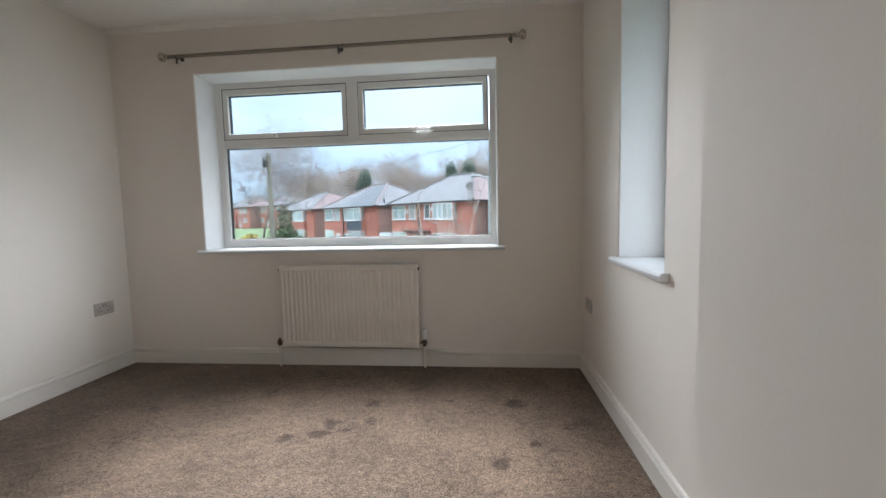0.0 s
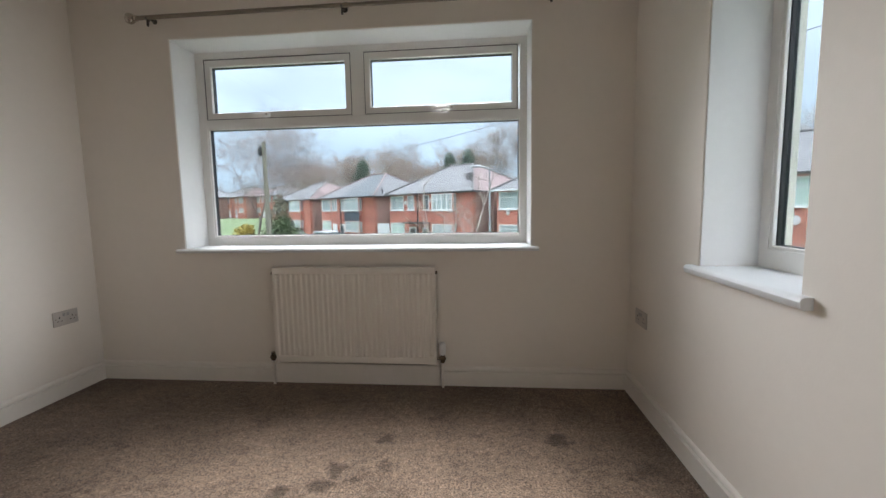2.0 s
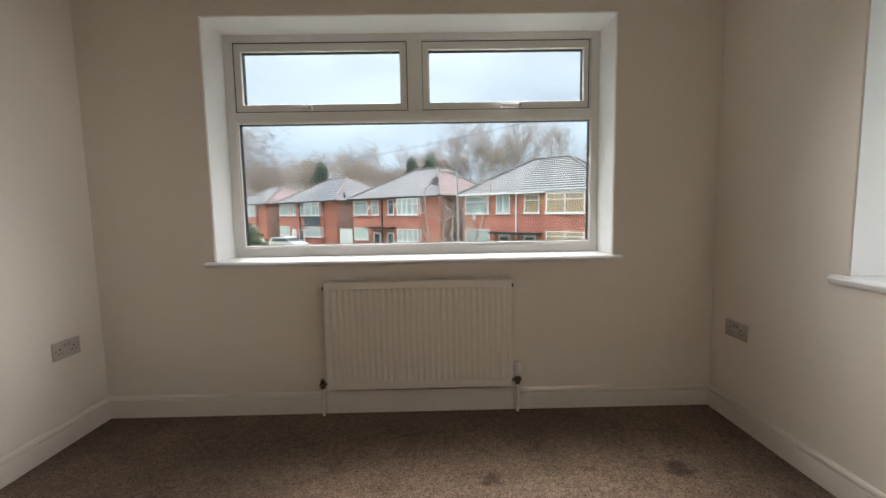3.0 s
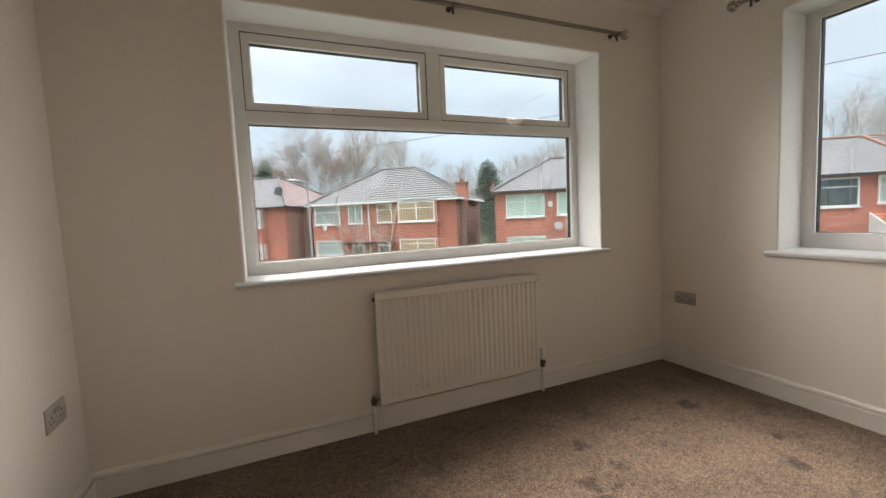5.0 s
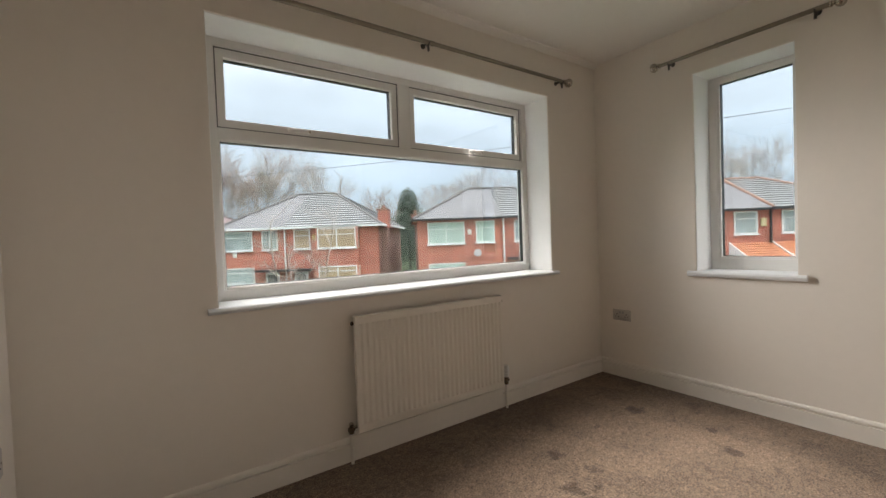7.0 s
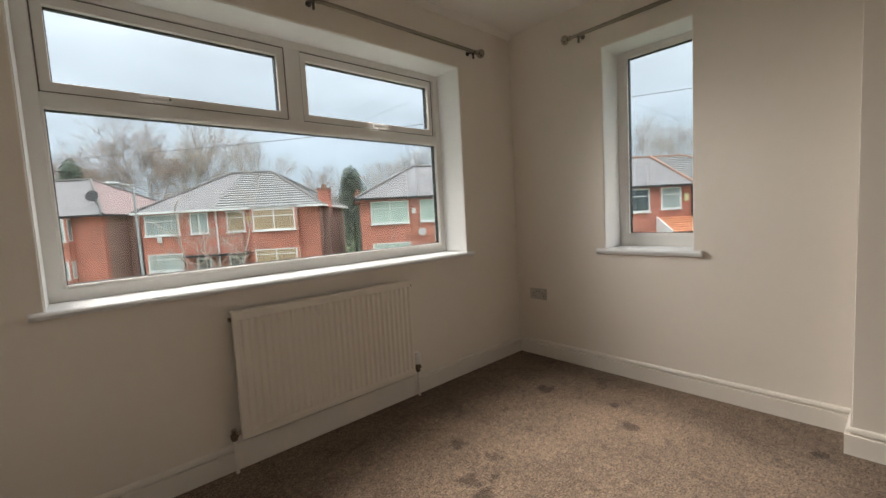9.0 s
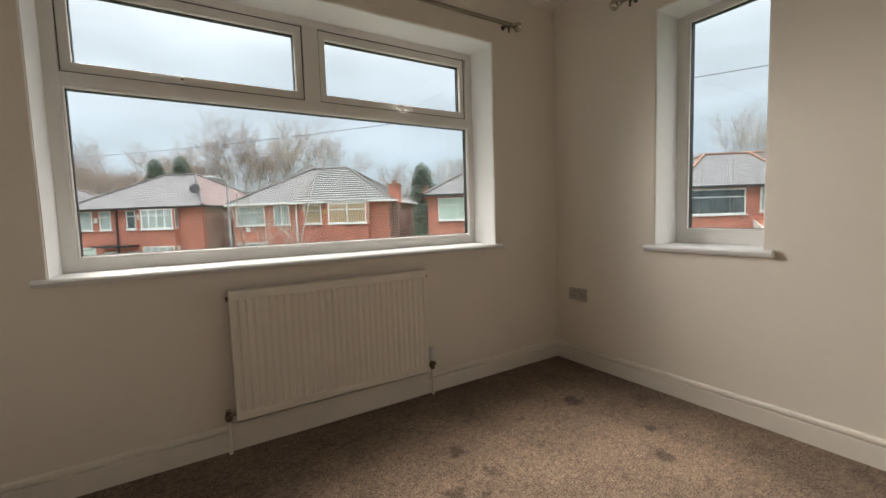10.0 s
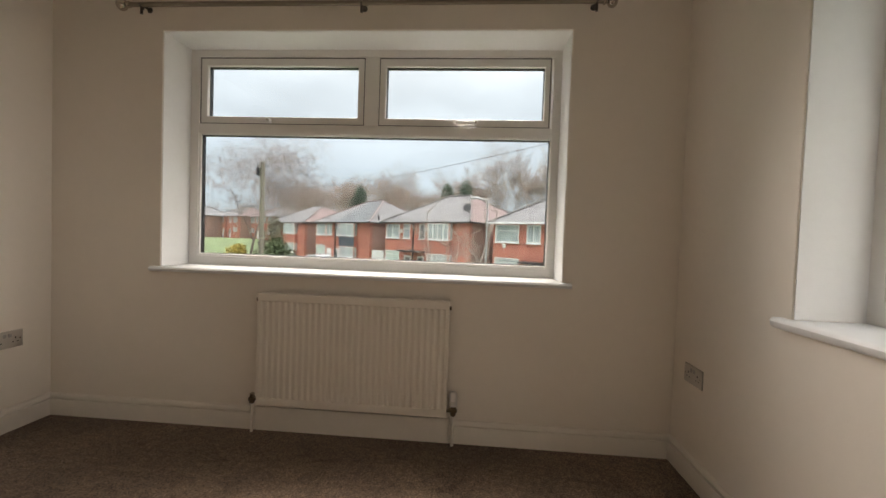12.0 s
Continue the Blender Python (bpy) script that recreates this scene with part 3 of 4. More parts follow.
M_RIDGE = mat("terracotta_ridge_tiles", (0.26, 0.14, 0.10), 0.85, var=0.25, scale=3, fine=14)
M_PORCH = mat("orange_clay_tiles", (0.44, 0.17, 0.085), 0.8, var=0.2, scale=3, fine=14)
M_GRIDGE = mat("grey_ridge_tiles", (0.13, 0.12, 0.118), 0.85, var=0.2, scale=3, fine=14)
M_FRAME = mat("white_house_trim", (0.74, 0.74, 0.72), 0.5, var=0.05, scale=3, fine=20)
M_GUT = mat("black_gutter", (0.03, 0.03, 0.032), 0.5, var=0.1, scale=5)
M_RENDER = mat("anthracite_cladding", (0.07, 0.085, 0.105), 0.6, var=0.08, scale=2)
# base colour mixes net curtains with a painted reflection of the sky
M_NETSKY = mat("window_pane_with_net_and_sky", (0.36, 0.41, 0.40), 0.12, var=0.35, scale=1.6, fine=5, stretch=(1.5, 1.5, 0.3))
M_TAN = mat("window_pane_with_tan_blind", (0.40, 0.29, 0.185), 0.15, var=0.12, scale=1.5, fine=5)
M_GRN = mat("window_pane_with_pale_blind", (0.46, 0.56, 0.50), 0.15, var=0.12, scale=1.5, fine=5)
M_DPANE = mat("dark_window_pane", (0.09, 0.105, 0.11), 0.08, var=0.4, scale=1.2, fine=5, stretch=(2, 2, 0.4))
M_GRASS = mat("winter_grass", (0.10, 0.14, 0.055), 0.9, var=0.3, scale=0.2, fine=6, bump=0.6, bump_scale=20)
M_ROAD = mat("asphalt", (0.055, 0.055, 0.057), 0.85, var=0.15, scale=0.5, fine=30)
M_PAVE = mat("concrete_paving", (0.25, 0.24, 0.225), 0.85, var=0.15, scale=0.8, fine=12)
M_BARK = mat("grey_bark", (0.15, 0.12, 0.10), 0.9, var=0.25, scale=2, fine=20)
# both twig colours are lightened to paint in the haze of distance
M_TWIG = mat("hazed_bare_twigs", (0.30, 0.235, 0.20), 0.9, var=0.3, scale=0.5, fine=6)
M_TWIGP = mat("pale_hazed_twigs", (0.36, 0.31, 0.28), 0.9, var=0.3, scale=0.5, fine=6)
M_BIRCH = mat("birch_twigs", (0.30, 0.25, 0.235), 0.9, var=0.3, scale=0.5, fine=6)
# conifer green raised so that distance haze is part of its colour
M_EVER = mat("hazed_evergreen_foliage", (0.085, 0.115, 0.085), 0.85, var=0.28, scale=1.5, fine=8)
M_HEDGE = mat("hedge_leaves", (0.06, 0.085, 0.035), 0.85, var=0.4, scale=1.5, fine=8)
M_IVY = mat("brown_green_ivy", (0.13, 0.12, 0.075), 0.85, var=0.35, scale=1.5, fine=8)
M_YELLOW = mat("yellow_blossom", (0.42, 0.32, 0.06), 0.8, var=0.3, scale=2, fine=8)
M_POLE = mat("weathered_timber", (0.21, 0.185, 0.15), 0.85, var=0.2, scale=2, fine=20, stretch=(1, 1, 0.1))
M_GALV = mat("galvanised_steel", (0.42, 0.43, 0.43), 0.45, 0.5, var=0.1, scale=3)
M_CAR = mat("white_car_paint", (0.72, 0.73, 0.74), 0.2, var=0.02, scale=2)
M_TYRE = mat("tyre_rubber", (0.02, 0.02, 0.02), 0.8, var=0.1, scale=8)

gm = bmesh.new()
bmesh.ops.create_grid(gm, x_segments=2, y_segments=2, size=1500)
bmesh.ops.translate(gm, vec=(0, 0, GROUND), verts=gm.verts)
tagged(link("ground", gm, M_GRASS), "damp winter grass and gardens", "ground", kind="structure")


# the storey below the room
base = box(-0.3, VOUT, RB - 0.3, OUT, GROUND - 0.2, -0.25)
tagged(link("wall_lower_storey", base, M_BRICK), "red brick wall of the storey below", "wall", kind="structure")


def slab(name, p0, ang, length, w0, w1, z, material, label, cat):
    bm = box(-length / 2, length / 2, w0, w1, -0.3, z)
    bm.transform(Matrix.Translation((p0[0], p0[1], GROUND)) @ pose(0, 0, 0, 0, 0, ang))
    return tagged(link(name, bm, material), label, cat, kind="structure")


slab("road", (2, 22.5), -38, 190, -3.0, 3.0, 0.02, M_ROAD, "grey asphalt residential road", "road")
slab("pavement", (2, 22.5), -38, 190, 3.0, 5.0, 0.13, M_PAVE, "concrete pavement with a raised kerb", "pavement")
slab("pavement", (2, 22.5), -38, 190, -5.0, -3.0, 0.13, M_PAVE, "concrete pavement with a raised kerb", "pavement")


def quad(bm, *ps):
    return bm.faces.new([bm.verts.new(p) for p in ps])


def slope(el, er, tl, tr, up, course, lift):
    """Roof slope from eave (el, er) to ridge (tl, tr) laid in overlapping courses."""
    el, er, tl, tr = map(Vector, (el, er, tl, tr))
    n = max(3, round((tl.lerp(tr, 0.5) - el.lerp(er, 0.5)).length / course))
    bm = bmesh.new()
    up = Vector(up).normalized()
    for k in range(n):
        a, b = k / n, (k + 1) / n
        p, q, r, s = el.lerp(tl, a), er.lerp(tr, a), er.lerp(tr, b), el.lerp(tl, b)
        p2, q2 = p + up * lift, q + up * lift
        if (s - r).length < 1e-3:
            quad(bm, p2, q2, r)
        else:
            quad(bm, p2, q2, r, s)
        quad(bm, p, q, q2, p2)
    return bm


def house_window(h, u0, u1, z0, z1, pane, mull=1, transom=True, face=0.0):
    """A window in the front; u along the front, heights above the house's base. face: how far out the wall stands there."""
    y = -face
    w = part("window", ring((u0, u1, z0, z1), (u0 + 0.07, u1 - 0.07, z0 + 0.08, z1 - 0.07), y - 0.05, y + 0.03, "y"), M_FRAME, h, local=True)
    part("pane", box(u0 + 0.06, u1 - 0.06, y - 0.012, y + 0.02, z0 + 0.07, z1 - 0.06), pane, w, local=True)
    for k in range(1, mull):
        a = u0 + (u1 - u0) * k / mull
        part("mullion", box(a - 0.035, a + 0.035, y - 0.045, y, z0 + 0.07, z1 - 0.06), M_FRAME, w, local=True)
    if transom:
        t = z1 - (z1 - z0) * 0.32
        part("transom", box(u0 + 0.06, u1 - 0.06, y - 0.042, y, t - 0.03, t + 0.03), M_FRAME, w, local=True)
    part("sill", box(u0 - 0.06, u1 + 0.06, y - 0.11, y, z0 - 0.06, z0), M_FRAME, w, local=True)
    return w


def house(label, corner, ang, L, depth, eave, rise, ridge, mid, roof, wins, bays=(), canopy=None, ridge_mat=None, chimney=None, dish=False, gutter=None, door=(), pipe_mat=None, side_stack=None, panel=False, base=GROUND):
    """A pair of houses under one hipped roof. corner: the front's end seen to the left; ridge: its two ends along the front; roof: material, course, lift of either half."""
    h = thing("semi_detached_house", (corner[0], corner[1], base), label, "house", "houses across the road", ang)
    part("wall", box(0, L, 0, 0.3, 0, eave), M_BRICK, h, "red brick front", local=True)
    part("wall", box(L - 0.3, L, 0.3, depth, 0, eave), M_BRICKS, h, "brown brick side", local=True)
    part("wall", box(0, 0.3, 0.3, depth, 0, eave), M_BRICKS, h, "brown brick side", local=True)
    part("wall", box(0.3, L - 0.3, depth - 0.3, depth, 0, eave), M_BRICKS, h, "brown brick back", local=True)
    o, z, top = 0.28, eave + 0.02, eave + rise
    c = depth / 2
    (ml, cl, ll), (mr, cr_, lr), (mh, ch, lh) = roof
    fl, fr, bl, br = (-o, -o, z), (L + o, -o, z), (-o, depth + o, z), (L + o, depth + o, z)
    r0, r1, rm = (ridge[0], c, top), (ridge[1], c, top), (mid, c, top)
    fm, bm_ = (mid, -o, z), (mid, depth + o, z)
    n1 = (0, -rise, c + o)
    part("roof", slope(fl, fm, r0, rm, n1, cl, ll), ml, h, "hipped roof in coursed tiles", local=True)
    part("roof", slope(fm, fr, rm, r1, n1, cr_, lr), mr, h, "hipped roof in coursed tiles", local=True)
    part("roof", slope(br, bl, r1, r0, (0, rise, c + o), cr_, lr), mr, h, local=True)
    part("roof", slope(fr, br, r1, r1, (rise, 0, L + o - ridge[1]), ch, lh), mh, h, local=True)
    part("roof", slope(bl, fl, r0, r0, (-rise, 0, ridge[0] + o), cl, ll), ml, h, local=True)
    rmat = ridge_mat or M_GRIDGE
    for a, b in ((r0, r1), (fr, r1), (fl, r0), (br, r1), (bl, r0)):
        part("ridge_tiles", tube(Vector(a) + Vector((0, 0, 0.03)), Vector(b) + Vector((0, 0, 0.03)), 0.09, n=8), rmat, h, local=True)
    g = gutter or M_GUT
    part("soffit", box(-o, L + o, -o, depth + o, eave - 0.06, eave), M_FRAME, h, local=True)
    part("gutter", box(-o - 0.08, L + o + 0.08, -o - 0.10, -o, eave - 0.10, eave + 0.03), g, h, local=True)
    part("gutter", box(L + o, L + o + 0.10, -o, depth + o, eave - 0.10, eave + 0.03), g, h, local=True)
    part("gutter", box(-o - 0.10, -o, -o, depth + o, eave - 0.10, eave + 0.03), g, h, local=True)
    part("downpipe", tube((mid, -0.07, 0), (mid, -0.07, eave - 0.05), 0.055, n=8), pipe_mat or M_GUT, h, local=True)
    for w in wins:
        house_window(h, *w)
    for u0, u1, base, head, pane, mull in bays:
        part("bay", box(u0 - 0.12, u1 + 0.12, -0.36, 0.0, base, head), M_BRICK, h, "shallow brick bay", local=True)
        for z0, z1 in BAYZ:
            if z1 < head:
                house_window(h, u0, u1, z0, z1, pane, mull, True, 0.36)
                cheek = part("bay_side_window", box(u1 + 0.10, u1 + 0.135, -0.33, -0.05, z0, z1), M_FRAME, h, local=True)
                part("pane", box(u1 + 0.13, u1 + 0.142, -0.29, -0.09, z0 + 0.07, z1 - 0.07), pane, cheek, local=True)
        part("bay_roof", box(u0 - 0.2, u1 + 0.2, -0.44, 0.0, head, min(head + 0.08, eave)), M_GUT, h, local=True)
        if panel:
            part("cladding_panel", box(u0 - 0.13, u1 + 0.13, -0.385, -0.36, BAYZ[0][1] + 0.06, BAYZ[1][0] - 0.07), M_RENDER, h, "dark grey cladding", local=True)
    if canopy:
        part("canopy", box(canopy[0], canopy[1], -0.8, 0.0, canopy[2] - 0.13, canopy[2]), M_GUT, h, "dark flat porch canopy", local=True)
    for u0, u1, dm in door:
        d = part("door", box(u0, u1, -0.04, 0.02, 0.1, 2.1), M_FRAME, h, "front door", local=True)
        part("pane", box(u0 + 0.15, u1 - 0.15, -0.052, -0.03, 0.9, 1.95), dm, d, local=True)
    if chimney:
        u, v, zc, wdt = chimney
        st = part("chimney", box(u - wdt / 2, u + wdt / 2, v - 0.45, v + 0.45, eave - 0.2, zc), M_BRICK, h, "brick chimney stack", local=True)
        part("chimney_cap", box(u - wdt / 2 - 0.06, u + wdt / 2 + 0.06, v - 0.51, v + 0.51, zc, zc + 0.12), M_RIDGE, st, local=True)
        for k in (-0.2, 0.2):
            part("chimney_pot", tube((u, v + k, zc + 0.12), (u, v + k, zc + 0.36), 0.12, 0.10, n=10), M_RIDGE, st, local=True)
    if side_stack:
        part("side_chimney_breast", box(L, L + 0.4, *side_stack, 0, eave), M_BRICKS, h, local=True)
    if dish:
        dz = eave + 1.15
        d = part("satellite_dish", lathe([(0, 0.04), (0.02, 0.2), (0.06, 0.33), (0.075, 0.335)], (L - 1.1, 0.95, dz), (0.3, -1, 0.35), 14), M_GUT, h, "dark satellite dish", local=True)
        part("dish_arm", tube((L - 1.1, 0.95, dz), (L - 1.1, 1.2, dz - 0.5), 0.03, n=6), M_GUT, d, local=True)
    return h


def rz(z):
    return z - GROUND


BAYZ = ((rz(-1.35), rz(-0.33)), (rz(0.79), rz(2.07)))
UP, LO = (rz(0.80), rz(2.05)), (rz(-1.35), rz(-0.31))
SL, DS, PK, CO = (M_SLATE, 0.24, 0.015), (M_DSLATE, 0.24, 0.015), (M_PINK, 0.26, 0.02), (M_CONC, 0.36, 0.07)


def left_of(corner, ang, L):
    return (corner[0] - L * math.cos(radians(ang)), corner[1] - L * math.sin(radians(ang)))


EAVE = rz(2.2)
# pair with a tiled half, white downpipe and brick stack
FRONTS = {}
LA = 10.45
FRONTS["a"] = house("red brick pair of houses with a half retiled hipped roof", left_of((12, 26.1), -38, LA), -38, LA, 9.0, EAVE, 2.62, (3.6, 6.4), LA - 6.08, (SL, CO, CO),
      [(0.2, 2.2, *UP, M_NETSKY, 1), (2.82, 3.88, *UP, M_NETSKY, 2, False), (4.95, 6.03, *UP, M_TAN, 1), (0.2, 2.25, *LO, M_NETSKY, 1)],
      [(6.63, 9.1, 0, EAVE - 0.01, M_TAN, 2)], (2.6, 6.2, rz(-0.45)), None, (LA + 0.12, 1.55, rz(3.15), 0.66), False, M_FRAME, [(3.0, 3.9, M_DPANE), (4.9, 5.8, M_DPANE)], M_FRAME, (1.1, 1.95))
LB = 10.0
FRONTS["b"] = house("red brick pair of houses with a grey and pink hipped roof", left_of((2, 32.7), -39.5, LB), -39.5, LB, 9.0, EAVE, 2.55, (3.6, 6.2), LB - 6.15, (SL, SL, PK),
      [(0.2, 2.0, *UP, M_NETSKY, 2), (2.55, 3.4, *UP, M_NETSKY, 1), (4.55, 5.25, *UP, M_DPANE, 1), (0.15, 2.05, *LO, M_GRN, 2)],
      [(5.95, 8.2, 0, EAVE - 0.01, M_NETSKY, 4)], (2.6, 5.3, rz(-0.2)), None, None, True, None, [(2.7, 3.6, M_DPANE), (4.4, 5.2, M_DPANE)], None, (2.0, 3.3))
LC = 10.45
FRONTS["c"] = house("red brick pair of houses with a dark clad bay", left_of((-7.8, 41.5), -40, LC), -40, LC, 9.0, EAVE, 2.6, (3.8, 6.6), LC - 6.2, (SL, DS, SL),
      [(0.2, 2.1, *UP, M_NETSKY, 1), (2.4, 3.5, *UP, M_NETSKY, 2), (4.36, 5.2, *UP, M_NETSKY, 1), (0.2, 2.1, *LO, M_GRN, 2)],
      [(5.65, 8.2, 0, EAVE - 0.01, M_NETSKY, 2)], None, M_PINK, None, False, None, [(2.5, 3.4, M_FRAME), (4.0, 4.9, M_DPANE)], None, (2.0, 3.3), True)
LE = 10.3
house("red brick pair of houses with a grey and red hipped roof", left_of((-18.2, 50.6), -41, LE), -41, LE, 9.0, EAVE, 2.4, (3.8, 6.4), LE - 6.1, (SL, SL, PK),
      [(0.2, 2.1, *UP, M_NETSKY, 2), (2.4, 3.4, *UP, M_NETSKY, 1), (4.36, 5.2, *UP, M_NETSKY, 1), (0.2, 2.1, *LO, M_NETSKY, 2)],
      [(5.9, 8.3, 0, EAVE - 0.01, M_NETSKY, 3)], None, None, None, False, None, [(2.5, 3.4, M_FRAME), (4.4, 5.2, M_DPANE)])
FRONTS["d"] = house("red brick pair of houses with pale blinds in the windows", (13.9, 24.4), -30, 11.0, 8.5, rz(2.38), 2.35, (4.0, 7.2), 5.5, (SL, CO, CO),
      [(0.64, 2.99, rz(0.78), rz(2.17), M_GRN, 2), (3.71, 4.93, rz(0.8), rz(2.18), M_GRN, 1), (0.64, 2.99, rz(-1.4), rz(-0.42), M_GRN, 2), (6.2, 7.3, rz(0.8), rz(2.18), M_NETSKY, 1),
       (7.9, 10.2, rz(0.78), rz(2.17), M_NETSKY, 2), (7.9, 10.2, rz(-1.4), rz(-0.42), M_NETSKY, 2)],
      (), (5.7, 7.6, rz(-0.2)), None, (-0.05, 2.4, rz(2.75), 0.55), False, None, [(6.1, 7.0, M_DPANE)], M_FRAME)
he = house("red brick pair of houses with terracotta ridges and porch roofs", (23.1, 14.0), -36, 12.0, 8.0, rz(2.16), 2.1, (3.4, 8.4), 6.02, (SL, CO, CO),
      [(0.6, 3.36, rz(0.67), rz(2.01), M_DPANE, 1), (4.07, 5.33, rz(0.77), rz(2.02), M_NETSKY, 1), (6.64, 7.9, rz(0.77), rz(2.01), M_NETSKY, 1), (8.6, 11.3, rz(0.67), rz(2.01), M_DPANE, 2),
       (0.6, 3.36, rz(-1.5), rz(-0.55), M_NETSKY, 2)],
      (), None, M_RIDGE, None, False, None, [(4.3, 5.2, M_DPANE), (6.9, 7.8, M_DPANE)])
part("ridge_tiles", tube((6.02, 4.0, rz(2.16) + 2.16), (6.02, -0.28, rz(2.16) + 0.06), 0.09, n=8), M_RIDGE, he, local=True)
for u in (3.86, 6.2):
    pr = bmesh.new()
    a, b, c2, d2 = (u, 0, rz(0.30)), (u + 2.2, 0, rz(0.30)), (u + 2.2, -1.5, rz(-0.5)), (u, -1.5, rz(-0.5))
    merge(pr, slope(d2, c2, a, b, (0, -0.8, 1.5), 0.26, 0.03))
    part("porch_roof", pr, M_PORCH, he, "terracotta tiled lean-to porch roof", local=True)
    vb = bmesh.new()
    tri = [(u - 0.03, 0, rz(0.36)), (u - 0.03, -1.55, rz(-0.46)), (u - 0.03, 0, rz(-0.7))]
    f = quad(vb, *tri)
    ex = bmesh.ops.extrude_face_region(vb, geom=[f])
    bmesh.ops.translate(vb, vec=(-0.06, 0, 0), verts=[v for v in ex["geom"] if isinstance(v, bmesh.types.BMVert)])
    part("bargeboard", vb, M_FRAME, he, "white bargeboard", local=True)
part("alarm_box", box(5.48, 5.78, -0.1, 0, rz(1.18), rz(1.61), 0.02), mat("cream_plastic", (0.6, 0.52, 0.3), 0.5), he, "cream alarm box", local=True)

# small fittings on the fronts
A_H, B_H, D_H = FRONTS["a"], FRONTS["b"], FRONTS["d"]
M_ABOX = mat("white_plastic_box", (0.7, 0.7, 0.66), 0.4)
for hh_, u, z, m_ in ((A_H, 6.28, 1.55, mat("ochre_plastic_box", (0.55, 0.38, 0.12), 0.5)), (B_H, 2.28, 1.45, M_ABOX), (B_H, 5.5, 1.6, M_ABOX), (D_H, 3.3, 1.5, M_ABOX), (A_H, 1.0, 0.55, M_ABOX)):
    part("alarm_box", box(u - 0.13, u + 0.13, -0.1, 0, rz(z) - 0.17, rz(z) + 0.17, 0.03), m_, hh_, "small alarm box", local=True)
part("satellite_dish", lathe([(0, 0.03), (0.02, 0.15), (0.05, 0.25), (0.06, 0.255)], (3.75, -0.25, rz(0.15)), (-0.2, -1, 0.3), 14), M_INSERT, D_H, "grey satellite dish", local=True)
part("vent_pipe", tube((LC - 0.2, 1.2, EAVE - 0.7), (LC - 0.2, 1.2, EAVE + 0.75), 0.09, n=8), M_GUT, FRONTS["c"], "black flue pipe", local=True)
gate = thing("side_gate", (*left_of((2, 32.7), -39.5, LB), GROUND), "pale painted timber gate beside the houses", "gate", "", -39.5)
for k in range(9):
    part("board", box(-1.9 + k * 0.2, -1.715 + k * 0.2, -0.05, 0.0, 0.1, rz(-0.42)), M_FRAME, gate, local=True)
part("rail", box(-1.9, -0.1, 0.0, 0.05, 0.5, 0.62), M_FRAME, gate, local=True)
part("rail", box(-1.9, -0.1, 0.0, 0.05, 1.6, 1.72), M_FRAME, gate, local=True)

# far terraces beyond the green
for i, (az, d, a) in enumerate(((-38.5, 116, -26), (-33.4, 112, -34), (-29.6, 103, -38))):
    x, y = 2.34 + d * math.sin(radians(az)), 2.19 + d * math.cos(radians(az))
    house("distant red brick pair of houses", (x, y), a, 12.0, 9.0, EAVE, 2.4, (4, 8), 6.0, (SL, SL, PK) if i % 2 else (PK, SL, SL),
          [(0.8, 2.8, *UP, M_NETSKY, 2), (3.6, 4.6, *UP, M_NETSKY, 1), (7.4, 8.4, *UP, M_NETSKY, 1), (9.2, 11.2, *UP, M_NETSKY, 2), (0.8, 2.8, *LO, M_NETSKY, 2), (9.2, 11.2, *LO, M_NETSKY, 2)],
          (), None, None, None, False, None, [(4.0, 4.9, M_FRAME), (7.2, 8.1, M_DPANE)], base=-0.95)
bank = bmesh.new()
ease = lambda q: max(0.0, min(1.0, q)) ** 2 * (3 - 2 * max(0.0, min(1.0, q)))
rows = []
for k in range(25):
    d = 48 + 5 * k
    rows.append([bank.verts.new((2.34 + d * math.sin(radians(az)), 2.19 + d * math.cos(radians(az)), GROUND - 0.06 + 1.92 * ease((d - 50) / 50) * ease((-23 - az) / 5) * ease((az + 62) / 8))) for az in range(-62, -22)])
for a, b in zip(rows, rows[1:]):
    for k in range(len(a) - 1):
        bank.faces.new((a[k], a[k + 1], b[k + 1], b[k]))
tagged(link("ground_bank", bank, M_GRASS, 60), "grass bank rising to the far houses", "ground", kind="structure")


# ---- trees and plants ----
class Wood:
    """Tapered limbs gathered as one mesh."""

    def __init__(self):
        self.v, self.f = [], []

    def limb(self, a, b, ra, rb, n=4):
        d = (b - a)
        if d.length < 1e-5:
            return
        q = d.to_track_quat("Z", "Y")
        k = len(self.v)
        for p, r in ((a, ra), (b, rb)):
            for i in range(n):
                t = 2 * math.pi * i / n
                self.v.append(tuple(p + q @ Vector((r * math.cos(t), r * math.sin(t), 0))))
        for i in range(n):
            j = (i + 1) % n
            self.f.append((k + i, k + j, k + n + j, k + n + i))

    def sliver(self, a, b, w):
        """The finest twigs, each a thin blade."""
        side = (b - a).orthogonal().normalized() * w
        k = len(self.v)
        self.v += [tuple(a - side), tuple(a + side), tuple(b)]
        self.f.append((k, k + 1, k + 2))

    def ob(self, name, material):
        me = bpy.data.meshes.new(name)
        me.from_pydata(self.v, [], self.f)
        me.materials.append(material)
        return new(name, me)


